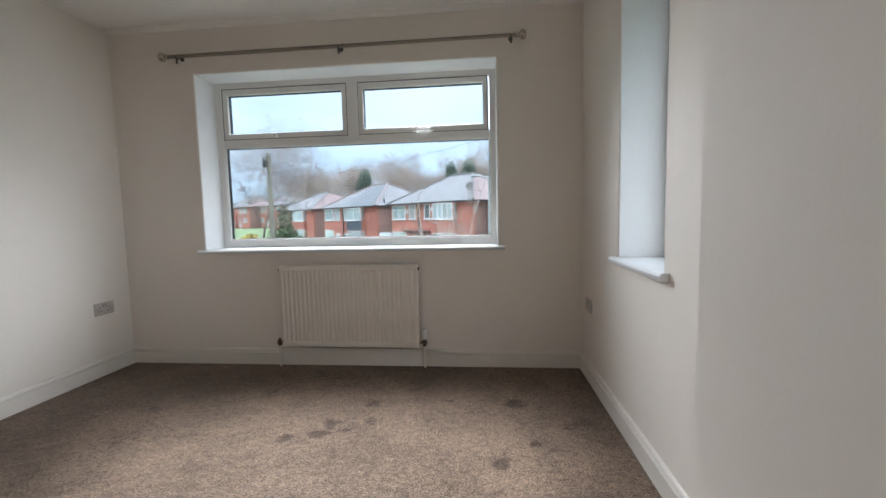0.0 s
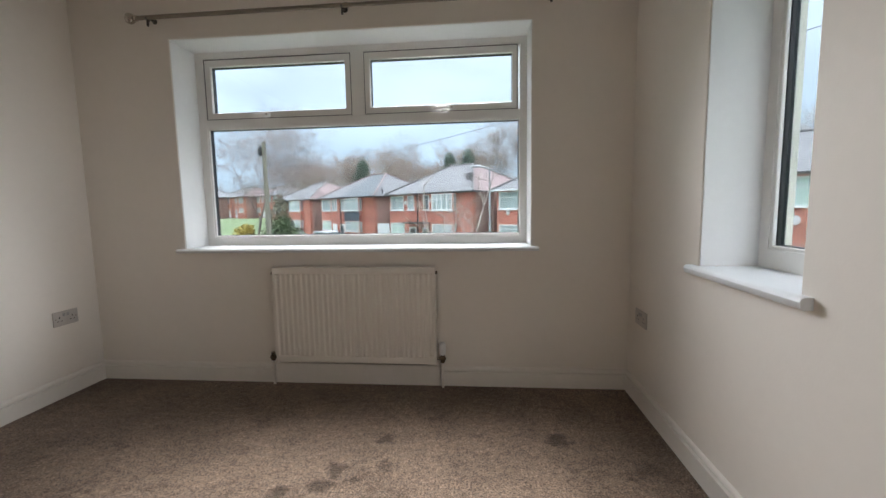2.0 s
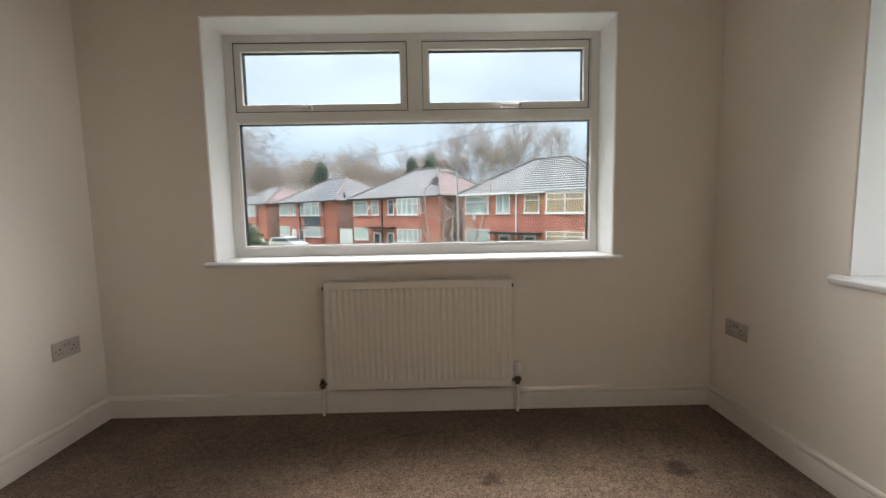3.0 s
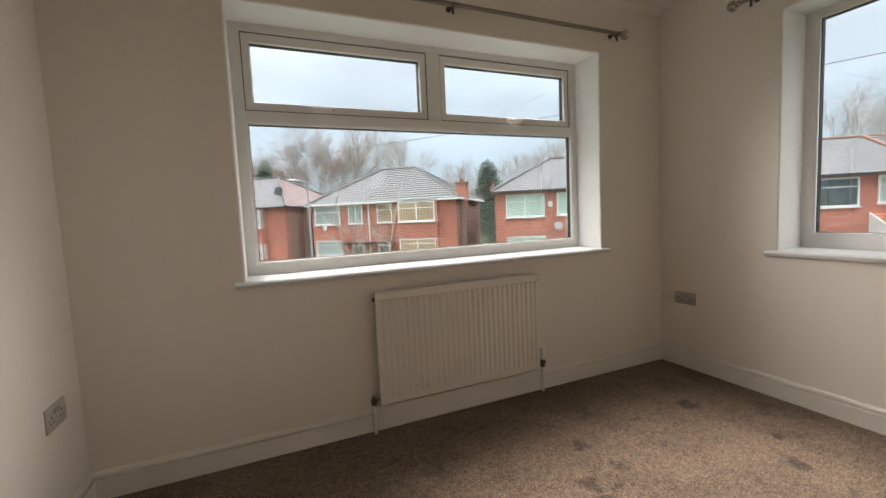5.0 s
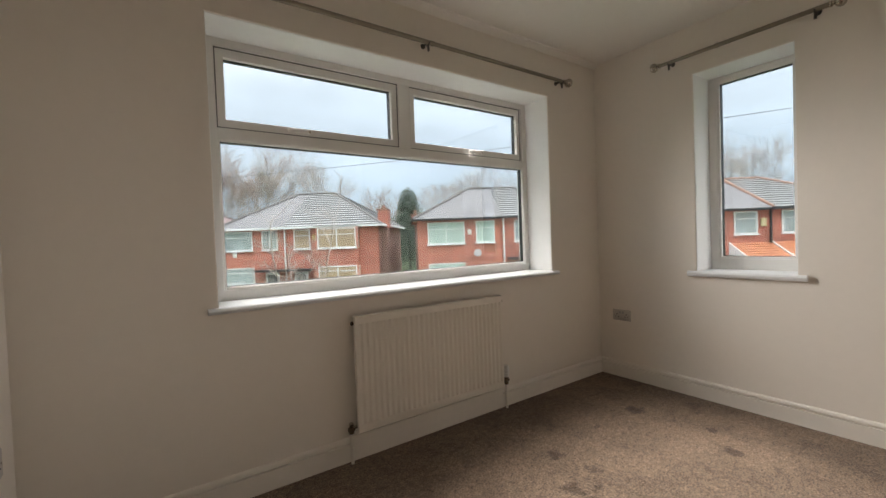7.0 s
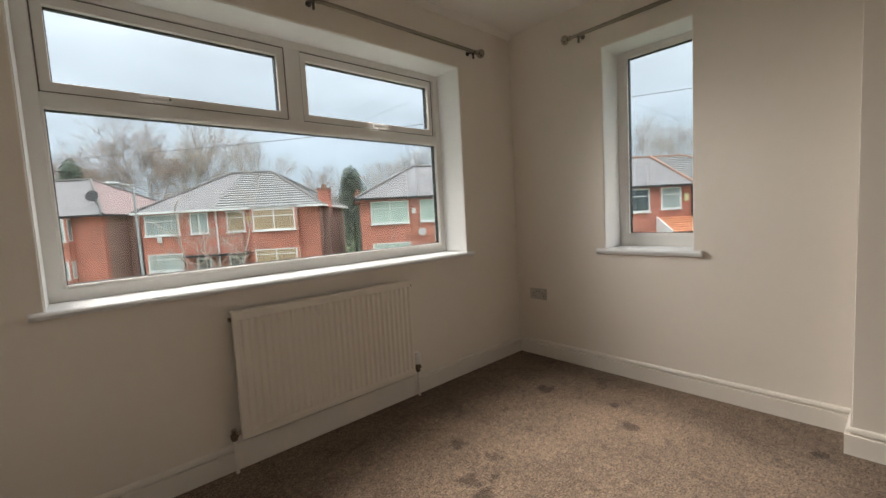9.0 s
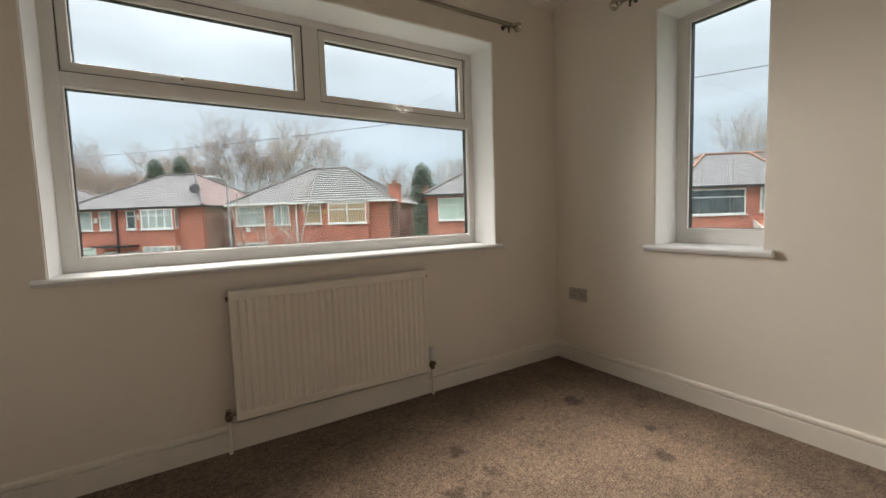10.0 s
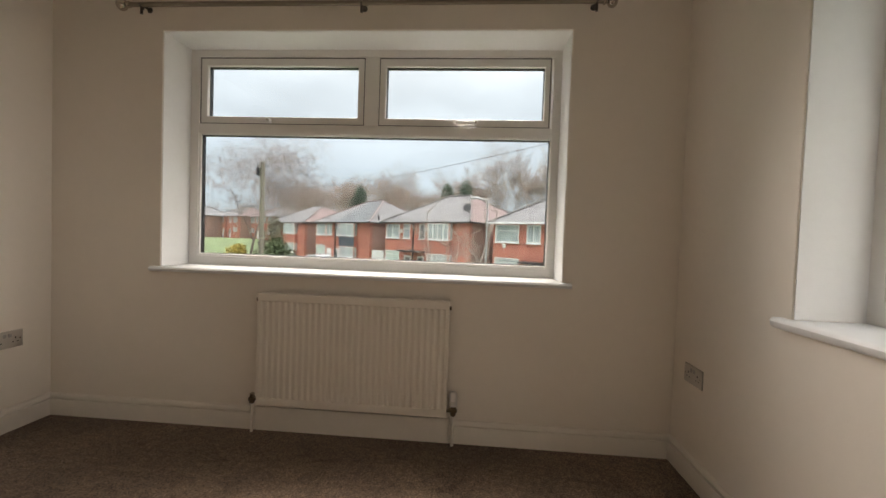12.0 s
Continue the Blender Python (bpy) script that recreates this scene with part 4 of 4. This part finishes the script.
def grow(rng, trunk, twigs, p, d, length, r, level, spread, droop, lift, kids, rmin=0.004, fine=0, wob=0.16):
    """Recursive limbs; the last two levels go into twigs."""
    steps = 3 if level > 1 else 2
    w = trunk if level > 2 else twigs
    for s in range(steps):
        d2 = (d + Vector((rng.uniform(-1, 1), rng.uniform(-1, 1), rng.uniform(-1, 1))) * wob + Vector((0, 0, lift if level > 1 else -droop))).normalized()
        q = p + d2 * (length / steps)
        rb = r * (1 - 0.22 * (s + 1) / steps * 1.5)
        w.limb(p, q, r, max(rb, rmin), 5 if level > 2 else 3)
        p, d, r = q, d2, max(rb, rmin)
        if level == 0:
            for k in range(fine):
                tip = (d2 + Vector((rng.uniform(-1, 1), rng.uniform(-1, 1), rng.uniform(-0.7, 0.7) - droop * 3)) * 0.9).normalized()
                w.sliver(q, q + tip * length * rng.uniform(0.5, 1.1), rmin * 0.7)
        if level > 0 and (s > 0 or level < 4):
            for k in range(kids if s == steps - 1 else max(1, kids - 2)):
                side = Vector((rng.uniform(-1, 1), rng.uniform(-1, 1), rng.uniform(-0.5, 0.8))).normalized()
                nd = (d + side * spread).normalized()
                grow(rng, trunk, twigs, p, nd, length * rng.uniform(0.6, 0.82), r * rng.uniform(0.5, 0.68), level - 1, spread, droop, lift, kids, rmin, fine, wob)


def bare_tree(x, y, height, r, label, seed, spread=0.75, droop=0.05, lift=0.08, kids=3, levels=4, twig=None, base=GROUND, lean=0.0, rmin=0.004, fine=0, wob=0.16, first=0.36):
    rng = random.Random(seed)
    t = thing("bare_tree", (x, y, base), label, "tree", "bare trees")
    tk, tw = Wood(), Wood()
    grow(rng, tk, tw, Vector((0, 0, 0)), Vector((lean, 0, 1)).normalized(), height * first, r, levels, spread, droop, lift, kids, rmin, fine, wob)
    for w, name, m in ((tk, "trunk", M_BARK), (tw, "crown", twig or M_TWIG)):
        if w.f:
            o = w.ob(name, m)
            o.parent = t
    return t


def leaf_cloud(rng, blobs, n, size):
    """Many small leaf clumps spread through ellipsoids (x, y, z, rx, ry, rz)."""
    v, f = [], []
    for _ in range(n):
        bx, by, bz, ax, ay, az = rng.choice(blobs)
        u = Vector((rng.gauss(0, 1), rng.gauss(0, 1), rng.gauss(0, 1))).normalized() * rng.uniform(0.45, 1.08)
        c = Vector((bx + u.x * ax, by + u.y * ay, bz + u.z * az))
        s = size * rng.uniform(0.5, 1.4)
        a = Vector((rng.uniform(-1, 1), rng.uniform(-1, 1), rng.uniform(-1, 1))).normalized() * s
        b = a.orthogonal().normalized() * s * 0.6
        k = len(v)
        v += [tuple(c - a), tuple(c + b), tuple(c + a), tuple(c - b)]
        f.append((k, k + 1, k + 2, k + 3))
    return v, f


def leafy(name, x, y, base, blobs, n, size, material, label, cat, seed, trunk_h=0.0, trunk_r=0.15, group=""):
    t = thing(name, (x, y, base), label, cat, group)
    v, f = leaf_cloud(random.Random(seed), blobs, n, size)
    me = bpy.data.meshes.new("crown")
    me.from_pydata(v, [], f)
    me.materials.append(material)
    o = new("crown", me)
    o.parent = t
    part("trunk", tube((0, 0, 0), (0, 0, max(trunk_h, 0.4)), trunk_r, trunk_r * 0.5, n=8), M_BARK, t, local=True)
    return t


def at(az, d, eye=(1.4, 2.3)):
    return (eye[0] + d * math.sin(radians(az)), eye[1] + d * math.cos(radians(az)))


# birch by the telegraph pole, with long fine drooping twigs
bare_tree(*at(-29.6, 38, (2.34, 2.19)), 19.0, 0.14, "tall bare birch with fine drooping twigs", 5, 0.85, 0.20, 0.10, 3, 5, M_BIRCH, rmin=0.0055, fine=5, first=0.23)
bare_tree(*at(-27.6, 40, (2.34, 2.19)), 16.0, 0.12, "tall bare birch with fine drooping twigs", 61, 0.85, 0.20, 0.10, 3, 5, M_BIRCH, rmin=0.0055, fine=4, first=0.20)
# young tree near the pavement: several upright leaders with thin rising side shoots
def young_tree(x, y, height, seed, label):
    rng = random.Random(seed)
    t = thing("bare_tree", (x, y, GROUND), label, "tree", "bare trees")
    tk, tw = Wood(), Wood()

    def shoot(p, d, length, r, depth):
        steps = 4
        for k in range(steps):
            d = (d + Vector((rng.uniform(-1, 1), rng.uniform(-1, 1), rng.uniform(-0.5, 0.9))) * 0.22).normalized()
            q = p + d * length / steps
            tw.limb(p, q, r, r * 0.8, 4)
            p, r = q, r * 0.8
            if depth:
                side = Vector((rng.uniform(-1, 1), rng.uniform(-1, 1), rng.uniform(-0.2, 0.9))).normalized()
                shoot(p, (d * 0.7 + side).normalized(), length * rng.uniform(0.3, 0.6), max(r * 0.7, 0.003), depth - 1)

    tk.limb(Vector((0, 0, 0)), Vector((0.03, 0, 1.1)), 0.05, 0.036, 8)
    for i in range(5):
        a = 2 * math.pi * i / 5 + 0.4
        p, d = Vector((0.03, 0, 0.9 + 0.06 * i)), Vector((0.09 * math.cos(a), 0.09 * math.sin(a), 1)).normalized()
        h, r = (height - 1.0) * rng.uniform(0.70, 1.05), 0.021
        for k in range(9):
            d = (d + Vector((rng.uniform(-1, 1), rng.uniform(-1, 1), 0.25)) * 0.10).normalized()
            q = p + d * h / 9
            tk.limb(p, q, r, r * 0.88, 6)
            p, r = q, r * 0.88
            for _ in range(3 if k > 1 else 1):
                b = rng.uniform(0, 2 * math.pi)
                shoot(p, Vector((math.cos(b), math.sin(b), rng.uniform(0.25, 1.0))).normalized(), rng.uniform(0.35, 0.85) * (1 - 0.05 * k), max(r * 0.6, 0.006), 2 if k < 6 else 1)
    for w, name, m in ((tk, "trunk", M_TWIGP), (tw, "crown", M_TWIGP)):
        o = w.ob(name, m)
        o.parent = t
    return t


young_tree(2.08, 8.15, 4.45, 14, "young bare garden tree with pale thin branches")
# brown, densely twigged trees closing the view behind the roofs
for az, d, hgt, sd_ in ((5.1, 62, 23.0, 21), (-1.5, 68, 19.5, 24), (-10.2, 70, 21.0, 25), (-6.0, 74, 19.0, 26), (-15.5, 78, 20.0, 27), (-19.5, 80, 20.0, 28), (2.2, 60, 17.0, 29), (-23, 84, 18.0, 36),
                        (-12.6, 84, 19.5, 51), (-17.5, 86, 19.5, 52), (7.6, 66, 20.0, 53), (-21.4, 76, 17.0, 54), (-8.4, 66, 16.5, 58)):
    bare_tree(*at(az, d), hgt, 0.22, "brown densely twigged bare tree behind the houses", sd_, 0.74, -0.02, 0.10, 3, 5, M_TWIG, rmin=0.009, fine=3, first=0.24)
# open-crowned trees whose limbs show against the sky
for az, d, hgt, sd_ in ((9.0, 64, 19.0, 22), (12.6, 66, 16.5, 55), (17.6, 64, 16.5, 23), (26.0, 56, 11.0, 31)):
    bare_tree(*at(az, d), hgt, 0.22, "tall open bare winter tree behind the houses", sd_, 0.50, -0.03, 0.10, 3, 4, M_TWIGP, rmin=0.013, fine=4, first=0.34)
for az, d, hgt, sd_ in ((38, 46, 12.5, 30), (35.2, 48, 11.0, 56), (67, 50, 14.0, 33), (73.5, 50, 13.5, 34), (61, 56, 11.5, 35), (45, 50, 12.0, 37)):
    bare_tree(*at(az, d), hgt, 0.15, "fine-branched bare winter tree behind the houses", sd_, 0.58, -0.02, 0.09, 3, 5, M_TWIGP, rmin=0.006, fine=1, first=0.33)
# evergreens
for az, d, w, hgt, sd_ in ((29.1, 40, 3.3, 8.8, 41), (-2.8, 52, 3.0, 10.3, 42), (-0.4, 54, 3.2, 11.0, 43), (-15.2, 66, 3.6, 11.2, 44), (60.5, 42, 3.0, 9.2, 45)):
    blobs = [(0.03 * w * math.sin(2.3 * k + sd_), 0, hgt * (0.14 + 0.118 * k), w * (1.02 - 0.125 * k), w * (1.02 - 0.125 * k), hgt * 0.17) for k in range(7)]
    leafy("evergreen_tree", *at(az, d), GROUND, blobs, 12000, 0.12, M_EVER, "dense dark green conifer behind the houses", "tree", sd_, hgt * 0.6, 0.2, "evergreens")
# shrubs by the green
leafy("shrub", *at(-26.9, 35, (2.34, 2.19)), GROUND, [(0, 0, 2.2, 1.1, 1.1, 2.3), (-0.6, 0.2, 1.6, 0.9, 0.9, 1.6), (0.8, 0, 1.5, 0.9, 0.9, 1.5), (0.2, 0, 3.7, 0.6, 0.6, 1.2)], 3000, 0.08, M_IVY, "brown-green ivy-clad shrub under the birch", "shrub", 57)
leafy("shrub", *at(-26.6, 23, (2.34, 2.19)), GROUND, [(0, 0, 1.5, 1.0, 1.0, 1.5), (-0.8, 0.3, 1.5, 0.7, 0.7, 1.3), (0.7, 0, 1.5, 0.6, 0.7, 1.4), (0.1, 0, 2.6, 0.6, 0.6, 0.8)], 3600, 0.09, M_HEDGE, "dark green evergreen shrub by the telegraph pole", "shrub", 51)
leafy("shrub", *at(-31.3, 40, (2.34, 2.19)), GROUND, [(0, 0, 1.2, 1.0, 0.8, 1.2), (0.4, 0, 1.9, 0.7, 0.7, 0.7)], 1300, 0.11, M_YELLOW, "yellow flowering forsythia shrub", "shrub", 52)
leafy("shrub", *at(-30.0, 33, (2.34, 2.19)), GROUND, [(0, 0, 0.7, 1.6, 1.0, 0.8), (-1.3, 0, 0.6, 0.9, 0.8, 0.6)], 1600, 0.1, M_HEDGE, "low green shrub at the edge of the grass", "shrub", 54)
leafy("hedge", *at(-22.3, 41), GROUND, [(0, 0, 0.55, 1.6, 0.7, 0.55), (1.8, -0.5, 0.55, 1.2, 0.7, 0.5)], 1400, 0.1, M_YELLOW, "low yellow-green hedge in front of the houses", "hedge", 53)

# brown scrub woodland closing the distance
wood_v, wood_f = Wood(), random.Random(7)
for k in range(460):
    az = wood_f.uniform(-42, 80)
    d = wood_f.uniform(88, 125) + (52 if az < -24 else 0)
    x, y = at(az, d)
    hh = wood_f.uniform(10.0, 14.5)
    for j in range(26):
        a0 = Vector((x + wood_f.gauss(0, 1.4), y + wood_f.gauss(0, 1.4), GROUND + wood_f.uniform(0.5, 0.6) * hh))
        b0 = a0 + Vector((wood_f.gauss(0, 1.3), wood_f.gauss(0, 1.3), hh * wood_f.uniform(0.15, 0.5)))
        wood_v.limb(Vector((x, y, GROUND)) if j < 3 else a0, b0, 0.09 if j < 3 else 0.035, 0.008, 3)
tagged(wood_v.ob("distant_woodland", M_TWIG), "bare brown woodland in the distance", "woodland", kind="stuff")

# ---- street furniture ----
px, py = at(-28.2, 20, (2.34, 2.19))
tp = thing("telegraph_pole", (px, py, GROUND), "weathered timber telegraph pole with a junction box", "telegraph pole")
TPZ = 1.07 + 20 * math.tan(radians(8.56))
part("pole", tube((px, py, GROUND), (px, py, TPZ), 0.125, 0.095, n=10), M_POLE, tp, smooth=50)
part("junction_box", box(px - 0.26, px - 0.10, py - 0.1, py + 0.1, TPZ - 0.60, TPZ - 0.22, 0.03), M_GUT, tp)
part("step_bolt", tube((px - 0.3, py, TPZ - 0.15), (px + 0.3, py, TPZ - 0.15), 0.02, n=6), M_GUT, tp)

lx, ly = at(3.9, 25.2)
sl = thing("street_lamp", (lx, ly, GROUND), "slim galvanised street lamp with an angled lantern", "street lamp")
LZ = 1.08 + 25.2 * math.tan(radians(5.2))
part("column", tube((lx, ly, GROUND), (lx, ly, LZ), 0.075, 0.05, n=10), M_GALV, sl, smooth=50)
part("arm", tube((lx, ly, LZ), (lx - 0.55, ly - 0.1, LZ + 0.08), 0.035, n=8), M_GALV, sl, smooth=50)
part("lantern", box(lx - 1.1, lx - 0.5, ly - 0.2, ly + 0.05, LZ + 0.04, LZ + 0.18, 0.04), M_GALV, sl)


wire = bmesh.new()
drop = [Vector((5.44 - 12.54 * q, 4.03 + 15.8 * q, 2.28 - 0.978 * q + 1.82 * q * q)) for q in [-0.7 + 1.7 * k / 40 for k in range(41)]]
for p, q in zip(drop, drop[1:]):
    tube(p, q, 0.0032, n=5, bm=wire)
tagged(link("overhead_cable", wire, M_GUT), "thin black overhead telephone cable from the timber pole", "cable")

# ---- parked cars ----
def parked_car(x, y, ang, label):
    c = thing("parked_car", (x, y, GROUND), label, "car", "parked cars", ang)
    sec = [(-2.1, 0.35), (-2.1, 0.85), (-1.95, 1.0), (-1.65, 1.42), (-0.3, 1.5), (0.35, 1.42), (1.05, 1.0), (1.9, 0.85), (2.1, 0.65), (2.1, 0.35)]
    bm = bmesh.new()
    for w in (-0.85, 0.85):
        bm.faces.new([bm.verts.new((u, w * (0.82 if z > 1.2 else 1.0), z)) for u, z in sec])
    vs = bm.verts[:]
    bm.verts.ensure_lookup_table()
    n = len(sec)
    for k in range(n):
        bm.faces.new((bm.verts[k], bm.verts[(k + 1) % n], bm.verts[n + (k + 1) % n], bm.verts[n + k]))
    bmesh.ops.bevel(bm, geom=bm.edges[:], offset=0.06, segments=2, affect="EDGES")
    part("body", bm, M_CAR, c, local=True, smooth=50)
    for w in (-1, 1):
        part("side_window", box(-1.5, 0.75, w * 0.74, w * 0.80, 1.02, 1.36, 0.02), M_DPANE, c, local=True)
        for u in (-1.3, 1.3):
            wh = part("wheel", tube((u, w * 0.72, 0.32), (u, w * 0.88, 0.32), 0.32, n=20), M_TYRE, c, local=True, smooth=40)
            part("rim", tube((u, w * 0.86, 0.32), (u, w * 0.89, 0.32), 0.2, n=14), M_GALV, wh, local=True)
    ws = bmesh.new()
    quad(ws, (0.47, -0.66, 1.38), (0.47, 0.66, 1.38), (1.02, 0.74, 1.07), (1.02, -0.74, 1.07))
    part("windscreen", ws, M_DPANE, c, local=True)
    for w in (-0.62, 0.62):
        part("headlight", box(1.98, 2.11, w - 0.16, w + 0.16, 0.66, 0.8, 0.03), M_FRAME, c, local=True)
    return c


parked_car(*at(-20.6, 44, (2.34, 2.19)), -30, "white hatchback parked in front of the houses")
parked_car(*at(-25.2, 50, (2.34, 2.19)), -30, "white hatchback parked in front of the houses")
